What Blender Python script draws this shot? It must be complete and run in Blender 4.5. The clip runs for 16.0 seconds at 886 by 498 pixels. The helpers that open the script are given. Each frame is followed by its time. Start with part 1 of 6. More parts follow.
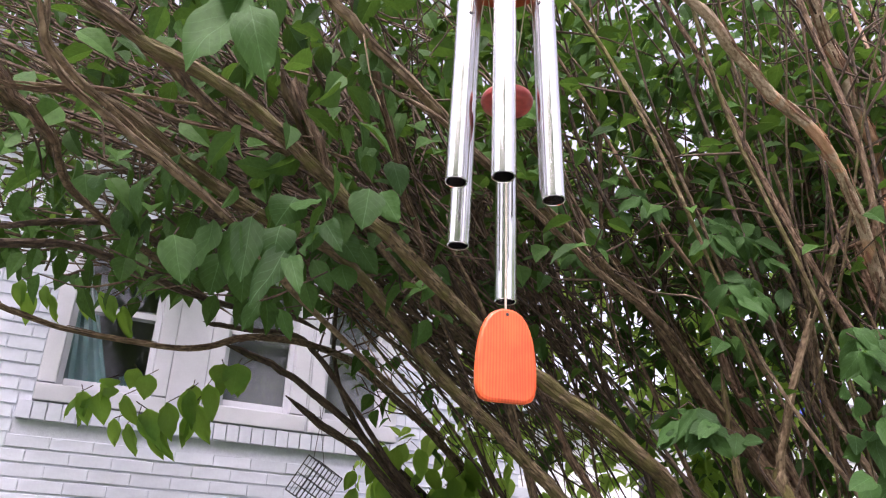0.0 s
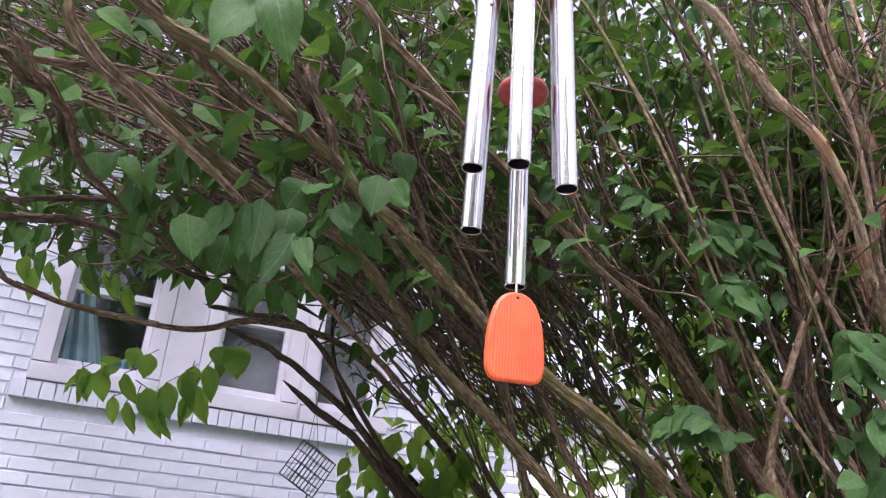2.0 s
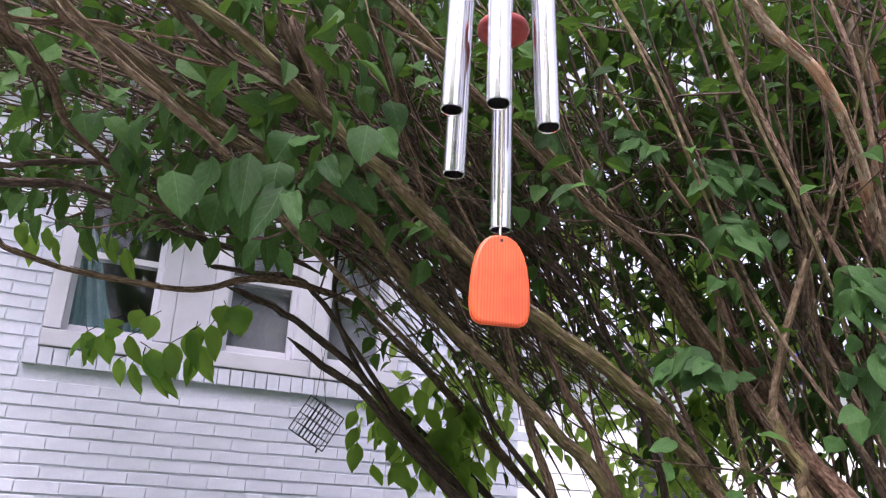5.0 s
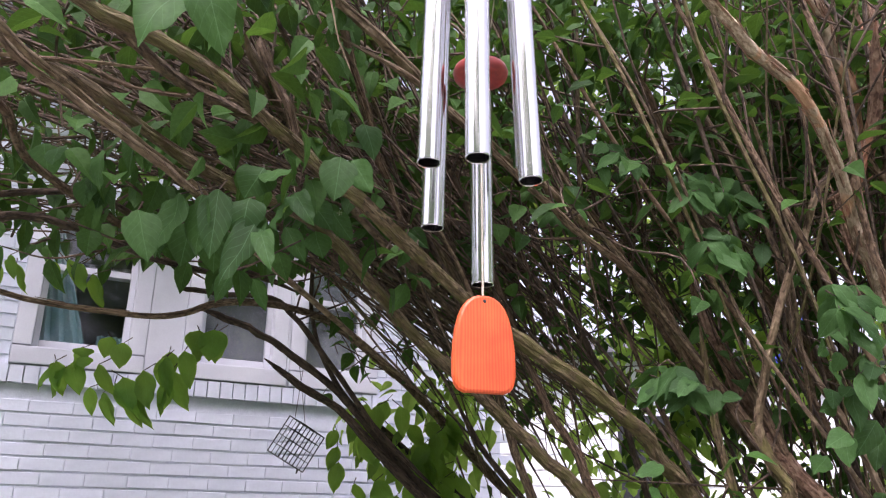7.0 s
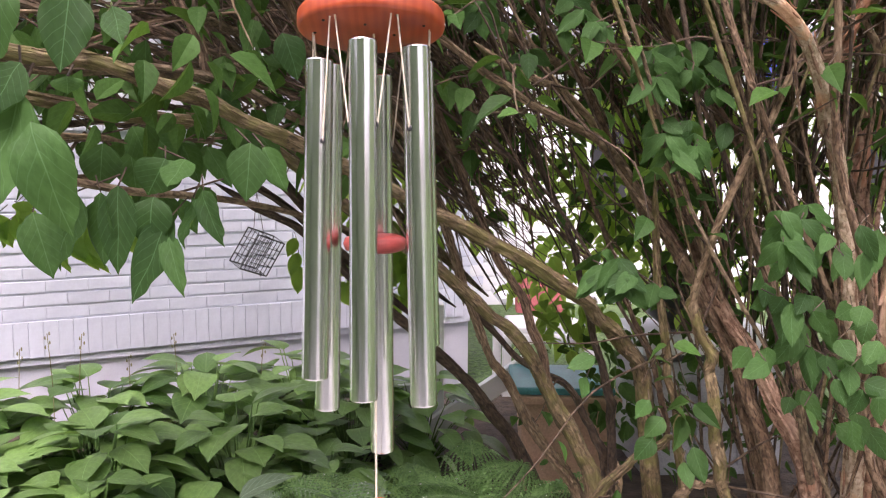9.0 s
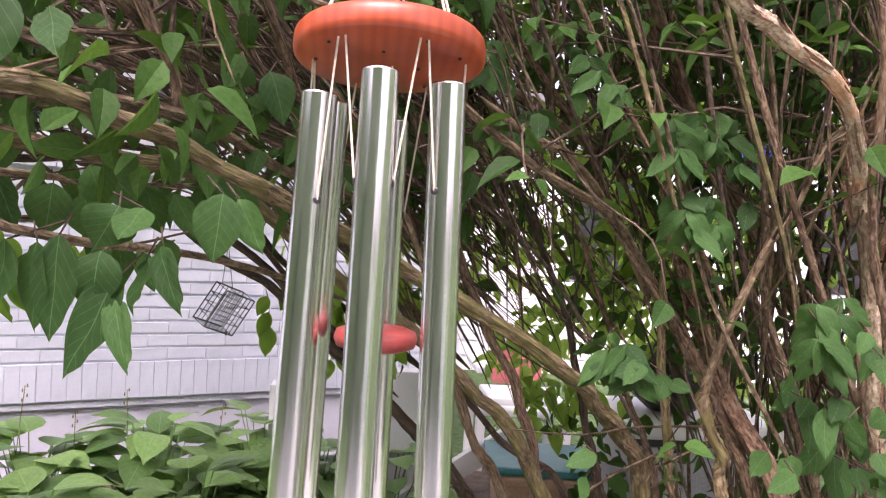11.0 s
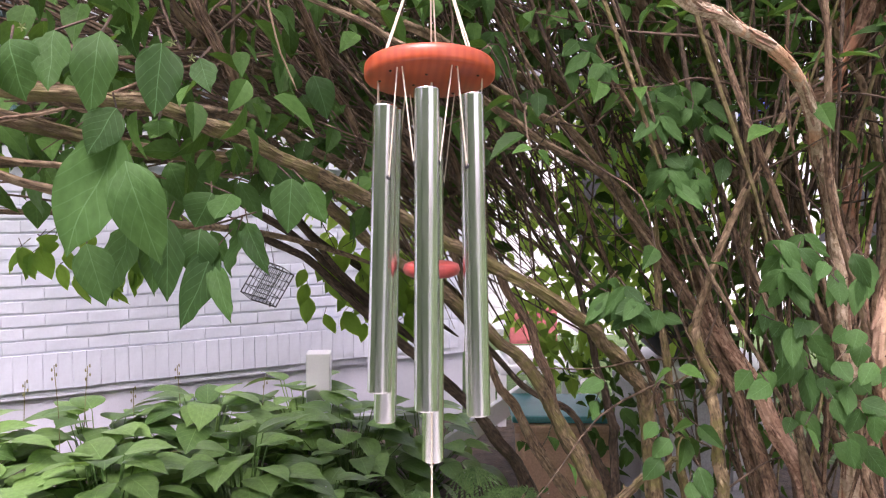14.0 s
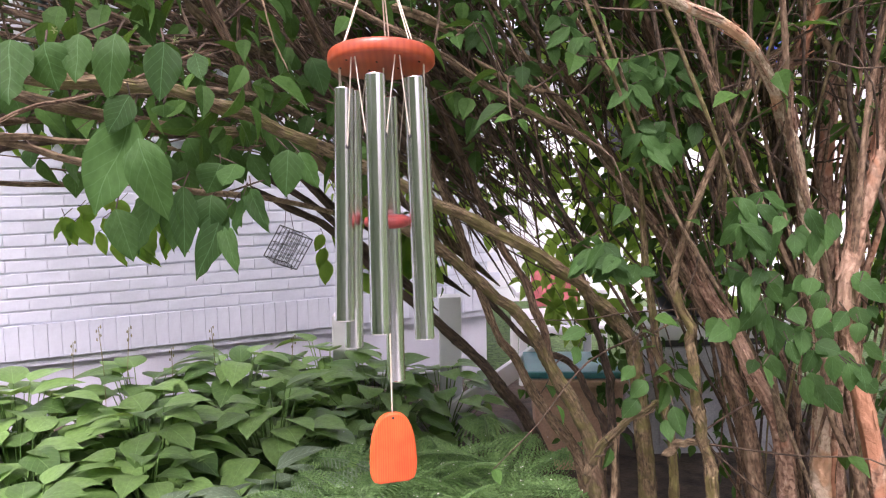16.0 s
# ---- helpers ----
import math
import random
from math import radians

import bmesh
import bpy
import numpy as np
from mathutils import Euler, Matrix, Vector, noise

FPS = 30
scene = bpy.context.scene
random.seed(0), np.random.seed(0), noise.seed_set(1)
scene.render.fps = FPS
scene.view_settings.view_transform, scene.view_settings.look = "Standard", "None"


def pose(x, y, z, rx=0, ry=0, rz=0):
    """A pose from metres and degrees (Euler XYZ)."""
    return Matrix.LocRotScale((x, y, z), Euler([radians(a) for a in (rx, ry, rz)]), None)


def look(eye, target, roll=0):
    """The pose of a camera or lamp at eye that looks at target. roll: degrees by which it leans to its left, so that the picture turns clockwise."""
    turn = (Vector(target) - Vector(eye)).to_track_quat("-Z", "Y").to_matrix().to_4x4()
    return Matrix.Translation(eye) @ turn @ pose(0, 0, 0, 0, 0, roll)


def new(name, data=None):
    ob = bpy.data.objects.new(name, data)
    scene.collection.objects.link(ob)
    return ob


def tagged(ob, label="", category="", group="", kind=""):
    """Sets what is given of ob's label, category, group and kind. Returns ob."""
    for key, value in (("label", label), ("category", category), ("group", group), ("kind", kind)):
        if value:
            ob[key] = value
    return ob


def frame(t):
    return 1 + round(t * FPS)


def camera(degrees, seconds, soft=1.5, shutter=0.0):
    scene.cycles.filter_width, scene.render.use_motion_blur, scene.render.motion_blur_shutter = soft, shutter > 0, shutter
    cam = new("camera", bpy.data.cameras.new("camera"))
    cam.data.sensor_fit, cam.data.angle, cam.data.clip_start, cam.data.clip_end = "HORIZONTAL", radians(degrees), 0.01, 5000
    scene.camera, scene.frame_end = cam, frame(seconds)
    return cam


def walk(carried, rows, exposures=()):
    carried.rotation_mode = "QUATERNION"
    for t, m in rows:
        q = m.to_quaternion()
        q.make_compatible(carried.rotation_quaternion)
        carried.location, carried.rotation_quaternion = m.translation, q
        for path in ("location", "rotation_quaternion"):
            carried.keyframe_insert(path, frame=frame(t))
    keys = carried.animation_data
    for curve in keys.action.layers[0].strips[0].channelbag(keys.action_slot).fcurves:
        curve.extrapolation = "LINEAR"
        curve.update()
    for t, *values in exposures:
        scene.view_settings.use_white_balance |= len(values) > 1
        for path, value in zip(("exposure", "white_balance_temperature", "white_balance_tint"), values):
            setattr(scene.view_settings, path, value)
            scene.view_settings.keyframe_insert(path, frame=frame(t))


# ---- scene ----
cam = camera(58.6, 16.0, soft=1.2)
METRES, EYE, TILT, LEAN, TURN = 1.4, 0.85, -6.30, 0.95, -0.21
ROWS = [
    (0, -0.0129, 0, 0.007, -1.7, 30.15, -2.94),
    (0.5, -0.0196, -0.0117, 0.0031, -3.02, 31.38, -3.32),
    (1, -0.0214, -0.0123, -0.0047, -3.61, 31.6, -3.93),
    (1.5, -0.0257, -0.0087, -0.0114, -3.46, 30.98, -4.49),
    (2, -0.026, -0.0087, -0.0101, -3.13, 30, -4.56),
    (2.5, -0.0197, -0.0037, -0.0106, -2.73, 29.13, -4.43),
    (3, -0.0153, 0.002, -0.0103, -2.47, 28.29, -4.22),
    (3.5, -0.0151, 0.0032, -0.0124, -2.3, 27.68, -4.01),
    (4, -0.0132, -0.0002, -0.0124, -2.03, 27.09, -3.75),
    (6.5, -0.0033, 0.0044, 0.005, -1.75, 26.5, -1.5),
    (7, -0.011, 0.0064, 0.0407, -2.48, 26.16, -1.1),
    (7.5, -0.0254, 0.022, 0.1778, -3.16, 16.98, -0.74),
    (8, -0.0357, -0.0139, 0.3315, -3.34, 4.93, -0.69),
    (8.5, -0.0045, -0.0481, 0.3836, -2.72, -0.19, -0.33),
    (9, 0.04, -0.0371, 0.393, -3.55, 0.45, -0.76),
    (11.5, 0.0182, 0.0903, 0.4142, -5.76, 5.34, -4.19),
    (12, 0.016, 0.0773, 0.4123, -5.29, 5.44, -3.54),
    (12.5, 0.01, 0.0639, 0.4125, -5.05, 5.32, -2.68),
    (13, 0.0033, 0.0334, 0.4045, -5.04, 4.84, -1.76),
    (13.5, -0.0047, -0.0342, 0.3998, -4.98, 4, -0.99),
    (14, -0.0077, -0.087, 0.3868, -4.63, 2.84, -0.46),
    (14.5, 0.0096, -0.1269, 0.3817, -4.07, 1.86, -0.11),
    (15, 0.0297, -0.161, 0.368, -3.19, 1.02, 0.16),
    (15.5, 0.0393, -0.1877, 0.3664, -2.43, 0.58, 0.32),
    (16, 0.0529, -0.2104, 0.3693, -1.89, 0.61, 0.32),
]
walk(cam, [(t, pose(0, 0, EYE, TILT, LEAN, TURN) @ pose(METRES * x, METRES * y, METRES * z, 90 + pitch, roll, yaw)) for t, x, y, z, yaw, pitch, roll in ROWS],
     exposures=[(0.0, 1.6, 6350.0, 31.0), (0.5, 1.62, 6200.0, 34.0), (1.5, 1.64, 5950.0, 36.0), (4.0, 1.56, 5950.0, 35.0), (6.8, 1.5, 6150.0, 31.0), (7.4, 1.52, 6050.0, 31.0), (8.4, 1.65, 6550.0, 32.0), (12.0, 1.92, 6500.0, 36.0), (16.0, 1.66, 6400.0, 35.0)])

# ---- world, sun, exposure ----
world = bpy.data.worlds.new("overcast_sky")
scene.world = world
world.use_nodes = True
wt = world.node_tree
sky = wt.nodes.new("ShaderNodeTexSky")
sky.sky_type = "NISHITA"
sky.sun_disc = False
sky.sun_elevation, sky.sun_rotation = radians(58), radians(200)
sky.dust_density, sky.ozone_density = 6.0, 1.0
haze = wt.nodes.new("ShaderNodeHueSaturation")
haze.inputs["Saturation"].default_value = 0.35
wt.links.new(sky.outputs[0], haze.inputs["Color"])
wt.links.new(haze.outputs[0], wt.nodes["Background"].inputs[0])
wt.nodes["Background"].inputs[1].default_value = 0.15
sun = new("sun", bpy.data.lights.new("sun", "SUN"))
sun.data.energy, sun.data.angle, sun.data.color = 1.2, radians(25), (1.0, 0.96, 0.9)
sun.matrix_world = look((-1.0, -2.75, 4.7), (0, 0, 0))


# ---- materials ----
def shader(name, rough=0.6, metal=0.0):
    m = bpy.data.materials.new(name)
    m.use_nodes = True
    b = m.node_tree.nodes["Principled BSDF"]
    b.inputs["Roughness"].default_value, b.inputs["Metallic"].default_value = rough, metal
    return m, m.node_tree, b


def node(t, kind, **sets):
    n = t.nodes.new("ShaderNode" + kind)
    for k, v in sets.items():
        n.inputs[k.replace("_", " ")].default_value = v
    return n


def coords(t, scale=(1, 1, 1), rot=(0, 0, 0), out="Object"):
    c, m = t.nodes.new("ShaderNodeTexCoord"), t.nodes.new("ShaderNodeMapping")
    m.inputs["Scale"].default_value, m.inputs["Rotation"].default_value = scale, rot
    t.links.new(c.outputs[out], m.inputs[0])
    return m.outputs[0]


def ramp(t, source, *stops):
    r = t.nodes.new("ShaderNodeValToRGB")
    els = r.color_ramp.elements
    while len(els) < len(stops):
        els.new(0.5)
    for e, (p, c) in zip(els, stops):
        e.position, e.color = p, (*c, 1)
    t.links.new(source, r.inputs[0])
    return r.outputs[0]


def blend(t, a, b, fac, mode="MIX"):
    n = t.nodes.new("ShaderNodeMixRGB")
    n.blend_type = mode
    for s, v in zip(n.inputs, (fac, a, b)):
        if hasattr(v, "is_linked"):
            t.links.new(v, s)
        elif isinstance(v, tuple):
            s.default_value = (*v, 1)
        else:
            s.default_value = v
    return n.outputs[0]


def bumps(t, b, source, strength=0.3, distance=0.01):
    n = node(t, "Bump", Strength=strength, Distance=distance)
    t.links.new(source, n.inputs["Height"])
    t.links.new(n.outputs[0], b.inputs["Normal"])


def mottled(name, dark, light, rough=0.6, scale=20.0, stretch=(1, 1, 1), relief=0.3, fine=120.0, vary=0.0, depth=0.004, space="Object", grain=0.72):
    """Two scales of noise between two colours, with relief, and some change from piece to piece."""
    m, t, b = shader(name, rough)
    v = coords(t, stretch, out=space)
    big, small = node(t, "TexNoise", Scale=scale, Detail=6.0), node(t, "TexNoise", Scale=fine, Detail=4.0)
    for n in (big, small):
        t.links.new(v, n.inputs["Vector"])
    col = ramp(t, big.outputs[0], (0.32, dark), (0.68, light))
    col = blend(t, col, ramp(t, small.outputs[0], (0.3, (grain, grain, grain)), (0.7, (1, 1, 1))), 1.0, "MULTIPLY")
    if vary:
        o = t.nodes.new("ShaderNodeObjectInfo")
        lo = 1 - vary
        col = blend(t, col, ramp(t, o.outputs["Random"], (0, (lo, lo, lo)), (1, (1, 1, 1))), 1.0, "MULTIPLY")
    t.links.new(col, b.inputs["Base Color"])
    h = blend(t, big.outputs[0], small.outputs[0], 0.5)
    bumps(t, b, h, relief, depth)
    return m


def bark(name, dark, light, flake, moss=0.0, inner=None, grain=(120, 62), crevice=(0.55, 0.5, 0.46)):
    m, t, b = shader(name, 0.85)
    # UV: x runs round the stem, y along it, both in metres
    v = coords(t, (*grain, 1), out="UV")
    fibre = node(t, "TexNoise", Scale=1.0, Detail=7.0, Distortion=0.6)
    t.links.new(v, fibre.inputs["Vector"])
    patch = node(t, "TexNoise", Scale=9.0, Detail=5.0)
    t.links.new(coords(t), patch.inputs["Vector"])
    crack = node(t, "TexVoronoi", Scale=0.5)
    t.links.new(v, crack.inputs["Vector"])
    col = ramp(t, fibre.outputs[0], (0.36, dark), (0.52, light), (0.66, flake))
    col = blend(t, col, flake, ramp(t, patch.outputs[0], (0.52, (0, 0, 0)), (0.72, (0.7, 0.7, 0.7))))
    if moss:
        lichen = node(t, "TexNoise", Scale=28.0, Detail=6.0)
        t.links.new(coords(t), lichen.inputs["Vector"])
        col = blend(t, col, (0.17, 0.16, 0.045), ramp(t, lichen.outputs[0], (0.44, (0, 0, 0)), (0.58, (moss, moss, moss))))
    if inner:
        bare = node(t, "TexNoise", Scale=6.5, Detail=3.0, Distortion=0.8)
        t.links.new(coords(t, (1, 1, 0.55)), bare.inputs["Vector"])
        col = blend(t, col, inner, ramp(t, bare.outputs[0], (0.57, (0, 0, 0)), (0.61, (0.85, 0.85, 0.85))))
    o = t.nodes.new("ShaderNodeObjectInfo")
    col = blend(t, col, ramp(t, o.outputs["Random"], (0, (0.72, 0.72, 0.72)), (1, (1, 1, 1))), 1.0, "MULTIPLY")
    col = blend(t, col, ramp(t, crack.outputs[0], (0.05, (1, 1, 1)), (0.75, crevice)), 1.0, "MULTIPLY")
    t.links.new(col, b.inputs["Base Color"])
    h = blend(t, fibre.outputs[0], crack.outputs[0], 0.5)
    bumps(t, b, h, 1.0, 0.009)
    return m


def leafy(name, dark, light, glow, rough=0.5, through_part=0.35, island=True, rib=0.35, gloss=0.15):
    """A leaf: its tone changes from leaf to leaf, with a paler rib, side veins and a thin body that light comes through."""
    m, t, b = shader(name, rough)
    b.inputs["Specular IOR Level"].default_value = gloss
    if island:
        r = t.nodes.new("ShaderNodeNewGeometry").outputs["Random Per Island"]
    else:
        r = t.nodes.new("ShaderNodeObjectInfo").outputs["Random"]
    col = ramp(t, r, (0.0, dark), (0.6, light), (1.0, tuple(min(1, 1.3 * c) for c in light)))
    uv = coords(t, out="UV")
    n = node(t, "TexNoise", Scale=9.0, Detail=6.0)
    t.links.new(uv, n.inputs["Vector"])
    col = blend(t, col, ramp(t, n.outputs[0], (0.3, (0.72, 0.75, 0.7)), (0.7, (1.12, 1.1, 1.0))), 1.0, "MULTIPLY")
    sep = t.nodes.new("ShaderNodeSeparateXYZ")
    t.links.new(uv, sep.inputs[0])

    def maths(op, p, q):
        k = t.nodes.new("ShaderNodeMath")
        k.operation = op
        for s, v in zip(k.inputs, (p, q)):
            if isinstance(v, float):
                s.default_value = v
            else:
                t.links.new(v, s)
        return k.outputs[0]
    off = maths("ABSOLUTE", maths("SUBTRACT", sep.outputs[0], 0.5), 0.0)
    lean = maths("ADD", maths("MULTIPLY", sep.outputs[1], 6.0), maths("MULTIPLY", off, -5.0))
    saw = maths("ABSOLUTE", maths("SUBTRACT", maths("FRACT", lean, 0.0), 0.5), 0.0)
    vein = maths("MAXIMUM", maths("LESS_THAN", off, 0.010), maths("MULTIPLY", maths("LESS_THAN", saw, 0.045), 0.45))
    col = blend(t, col, tuple(min(1, 2.0 * c + 0.02) for c in light), maths("MULTIPLY", vein, rib))
    t.links.new(col, b.inputs["Base Color"])
    bumps(t, b, maths("SUBTRACT", n.outputs[0], maths("MULTIPLY", vein, 0.7)), 0.4, 0.003)
    tr = node(t, "BsdfTranslucent")
    t.links.new(blend(t, glow, col, 0.25), tr.inputs["Color"])
    mix = node(t, "MixShader", Fac=through_part)
    t.links.new(b.outputs[0], mix.inputs[1])
    t.links.new(tr.outputs[0], mix.inputs[2])
    t.links.new(mix.outputs[0], t.nodes["Material Output"].inputs[0])
    return m


# white house paint, its blue tint standing for skylight on the shaded wall
BRICK = mottled("skylit_white_brick", (0.595, 0.63, 0.715), (0.685, 0.72, 0.805), 0.55, 9.0, relief=0.25, fine=60.0, vary=0.06, grain=0.94)
MORTAR = mottled("skylit_white_mortar", (0.58, 0.61, 0.69), (0.68, 0.71, 0.79), 0.75, 30.0, relief=0.3, grain=0.92)
CONCRETE = mottled("skylit_foundation", (0.55, 0.56, 0.64), (0.66, 0.67, 0.75), 0.7, 4.0, relief=0.3, grain=0.92)
# white trim, greyed in the colour for the shadow on it
TRIM = mottled("shaded_white_trim", (0.56, 0.57, 0.62), (0.64, 0.65, 0.70), 0.4, 6.0, relief=0.1, grain=0.95)
VINYL = mottled("white_vinyl", (0.72, 0.73, 0.76), (0.82, 0.82, 0.84), 0.4, 5.0, relief=0.1, grain=0.95)
BARK = bark("brown_bark", (0.074, 0.052, 0.029), (0.222, 0.162, 0.093), (0.325, 0.252, 0.158))
BARK_DARK = bark("dark_bark", (0.036, 0.026, 0.017), (0.105, 0.074, 0.047), (0.160, 0.120, 0.080))
BARK_RED = bark("reddish_bark", (0.082, 0.052, 0.031), (0.240, 0.162, 0.098), (0.345, 0.252, 0.160))
BARK_THIN = bark("thin_dead_wood", (0.045, 0.030, 0.018), (0.132, 0.090, 0.055), (0.225, 0.165, 0.105))
BARK_PALE = bark("pale_bark", (0.130, 0.092, 0.050), (0.310, 0.232, 0.135), (0.410, 0.320, 0.200))
BARK_MOSS = bark("mossy_bark", (0.070, 0.053, 0.025), (0.225, 0.170, 0.088), (0.320, 0.252, 0.146), 0.85)
BARK_TAN = bark("tan_peeling_bark", (0.380, 0.280, 0.185), (0.680, 0.545, 0.390), (0.740, 0.620, 0.470), 0.3, (0.70, 0.420, 0.240), (70, 85), (0.8, 0.76, 0.72))
BARK_PEEL = bark("peeling_bark", (0.160, 0.088, 0.054), (0.400, 0.255, 0.165), (0.540, 0.390, 0.275), 0.0, (0.54, 0.265, 0.150), (80, 70), (0.7, 0.64, 0.6))
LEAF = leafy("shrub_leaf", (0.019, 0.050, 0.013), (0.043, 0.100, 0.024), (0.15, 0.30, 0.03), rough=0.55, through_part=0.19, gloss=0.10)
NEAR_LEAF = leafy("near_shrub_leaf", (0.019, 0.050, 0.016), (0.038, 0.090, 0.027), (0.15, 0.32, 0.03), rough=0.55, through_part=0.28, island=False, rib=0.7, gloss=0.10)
# thin near leaves, coloured lighter for the light from the wall behind them
LEAF_LIT_BEHIND = leafy("shrub_leaf_lit_behind", (0.036, 0.090, 0.024), (0.072, 0.150, 0.040), (0.44, 0.70, 0.07), through_part=0.58, island=False)
# paler copies of the shrub leaf, with sun and backlight put into the colour
SUNLIT_LEAF = leafy("sunlit_shrub_leaf", (0.045, 0.098, 0.023), (0.085, 0.160, 0.036), (0.26, 0.42, 0.05), through_part=0.34)
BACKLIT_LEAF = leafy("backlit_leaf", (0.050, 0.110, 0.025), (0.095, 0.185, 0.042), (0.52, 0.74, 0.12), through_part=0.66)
HOSTA = leafy("hosta_leaf", (0.060, 0.138, 0.042), (0.165, 0.30, 0.095), (0.3, 0.5, 0.07), 0.38, 0.2, island=False, gloss=0.5)
HOSTA_BLUE = leafy("striped_hosta_leaf", (0.13, 0.19, 0.13), (0.2, 0.29, 0.19), (0.3, 0.45, 0.15), 0.5, 0.2, island=False, rib=0.9)
FERN = leafy("feathery_frond", (0.065, 0.140, 0.050), (0.150, 0.275, 0.100), (0.22, 0.40, 0.10), 0.5, 0.2, gloss=0.3)
SOIL = mottled("dark_mulch_soil", (0.025, 0.018, 0.012), (0.09, 0.065, 0.045), 0.95, 14.0, relief=1.0, fine=70.0, depth=0.02)


def grass_and_soil():
    m, t, b = shader("lawn_and_bed", 0.9)
    v = coords(t)
    n, s = node(t, "TexNoise", Scale=30.0, Detail=8.0), node(t, "TexNoise", Scale=0.7, Detail=3.0)
    for x in (n, s):
        t.links.new(v, x.inputs["Vector"])
    col = blend(t, ramp(t, n.outputs[0], (0.3, (0.02, 0.045, 0.012)), (0.7, (0.09, 0.16, 0.04))), ramp(t, s.outputs[0], (0.4, (0.7, 0.8, 0.6)), (0.6, (1, 1, 1))), 1.0, "MULTIPLY")
    t.links.new(col, b.inputs["Base Color"])
    bumps(t, b, n.outputs[0], 1.0, 0.03)
    return m


def grained(name, dark, light, rough, rings=60.0):
    """Stained wood: straight grain with rings and pores."""
    m, t, b = shader(name, rough)
    v = coords(t, (1, 0.12, 0.12))
    w = node(t, "TexWave", Scale=rings, Distortion=5.0, Detail=3.0)
    t.links.new(v, w.inputs["Vector"])
    n = node(t, "TexNoise", Scale=25.0, Detail=5.0)
    t.links.new(coords(t), n.inputs["Vector"])
    col = ramp(t, w.outputs["Fac"], (0.1, dark), (0.8, light))
    col = blend(t, col, ramp(t, n.outputs[0], (0.35, (0.75, 0.65, 0.6)), (0.65, (1, 1, 1))), 1.0, "MULTIPLY")
    t.links.new(col, b.inputs["Base Color"])
    bumps(t, b, w.outputs["Fac"], 0.04, 0.0006)
    return m


def brushed(name, colour, rough):
    m, t, b = shader(name, rough, 1.0)
    n = node(t, "TexNoise", Scale=1.0, Detail=4.0)
    t.links.new(coords(t, (900, 900, 6)), n.inputs["Vector"])
    s = node(t, "TexNoise", Scale=14.0, Detail=3.0)
    t.links.new(coords(t), s.inputs["Vector"])
    t.links.new(ramp(t, s.outputs[0], (0.3, tuple(0.9 * c for c in colour)), (0.7, colour)), b.inputs["Base Color"])
    t.links.new(ramp(t, n.outputs[0], (0.3, (rough * 0.7,) * 3), (0.7, (rough * 1.4,) * 3)), b.inputs["Roughness"])
    bumps(t, b, n.outputs[0], 0.06, 0.0005)
    return m


def glassy(name, tint, rough=0.02):
    m, t, b = shader(name, rough)
    b.inputs["Base Color"].default_value = (*tint, 1)
    b.inputs["Transmission Weight"].default_value = 1.0
    b.inputs["IOR"].default_value = 1.45
    return m


LAWN = grass_and_soil()
DISC_WOOD = grained("orange_stained_wood", (0.33, 0.055, 0.018), (0.39, 0.076, 0.024), 0.36, 42.0)
SAIL_WOOD = grained("bright_orange_wood", (0.68, 0.095, 0.019), (0.78, 0.132, 0.028), 0.45, 115.0)
STRIKER_WOOD = mottled("red_stained_wood", (0.30, 0.042, 0.036), (0.42, 0.070, 0.056), 0.45, 30.0, (1, 1, 4), 0.1)
ALUMINIUM = brushed("brushed_aluminium", (0.78, 0.785, 0.775), 0.18)
HEDGE = mottled("reflected_hedge", (0.13, 0.20, 0.09), (0.30, 0.40, 0.20), 0.8, 5.0, relief=1.0, fine=40.0, depth=0.05)
BOUNCE_PAVING = mottled("pale_bounce_paving", (0.42, 0.415, 0.39), (0.54, 0.53, 0.50), 0.9, 3.0, relief=0.4)
STRING = mottled("cream_cord", (0.62, 0.55, 0.42), (0.78, 0.72, 0.6), 0.8, 300.0, relief=0.3)
WIRE = mottled("dark_coated_wire", (0.03, 0.03, 0.032), (0.07, 0.07, 0.075), 0.4, 50.0, relief=0.1)
GLASS = glassy("window_glass", (0.92, 0.95, 0.95))
SCREEN = mottled("grey_insect_screen", (0.16, 0.17, 0.19), (0.24, 0.25, 0.27), 0.6, 6.0, relief=0.1)
# room walls, lightened to grey-teal in place of the reflection on the glass
DARKROOM = mottled("room_with_pane_reflection", (0.26, 0.31, 0.33), (0.36, 0.41, 0.43), 0.9, 3.0)
CURTAIN = mottled("turquoise_cloth", (0.28, 0.5, 0.52), (0.42, 0.64, 0.66), 0.8, 5.0)
TERRACOTTA = mottled("tan_clay", (0.52, 0.33, 0.22), (0.62, 0.41, 0.28), 0.75, 7.0, relief=0.3)
TEAL = mottled("teal_plastic", (0.03, 0.2, 0.22), (0.05, 0.28, 0.3), 0.4, 5.0)
CORAL = mottled("faded_coral_fabric", (0.5, 0.13, 0.13), (0.62, 0.2, 0.19), 0.8, 6.0)
GREY_PLASTIC = mottled("weathered_grey_plastic", (0.36, 0.37, 0.39), (0.5, 0.51, 0.53), 0.6, 5.0)
BLACK_PAINT = mottled("black_enamel", (0.012, 0.012, 0.014), (0.03, 0.03, 0.035), 0.35, 6.0)
BLUE_CLOTH = mottled("blue_cloth", (0.05, 0.08, 0.4), (0.09, 0.13, 0.55), 0.8, 6.0)
SIDING = mottled("white_siding", (0.74, 0.75, 0.77), (0.82, 0.82, 0.83), 0.5, 3.0, relief=0.1, grain=0.95)
ROOFING = mottled("grey_roofing", (0.12, 0.12, 0.13), (0.2, 0.2, 0.21), 0.85, 20.0)
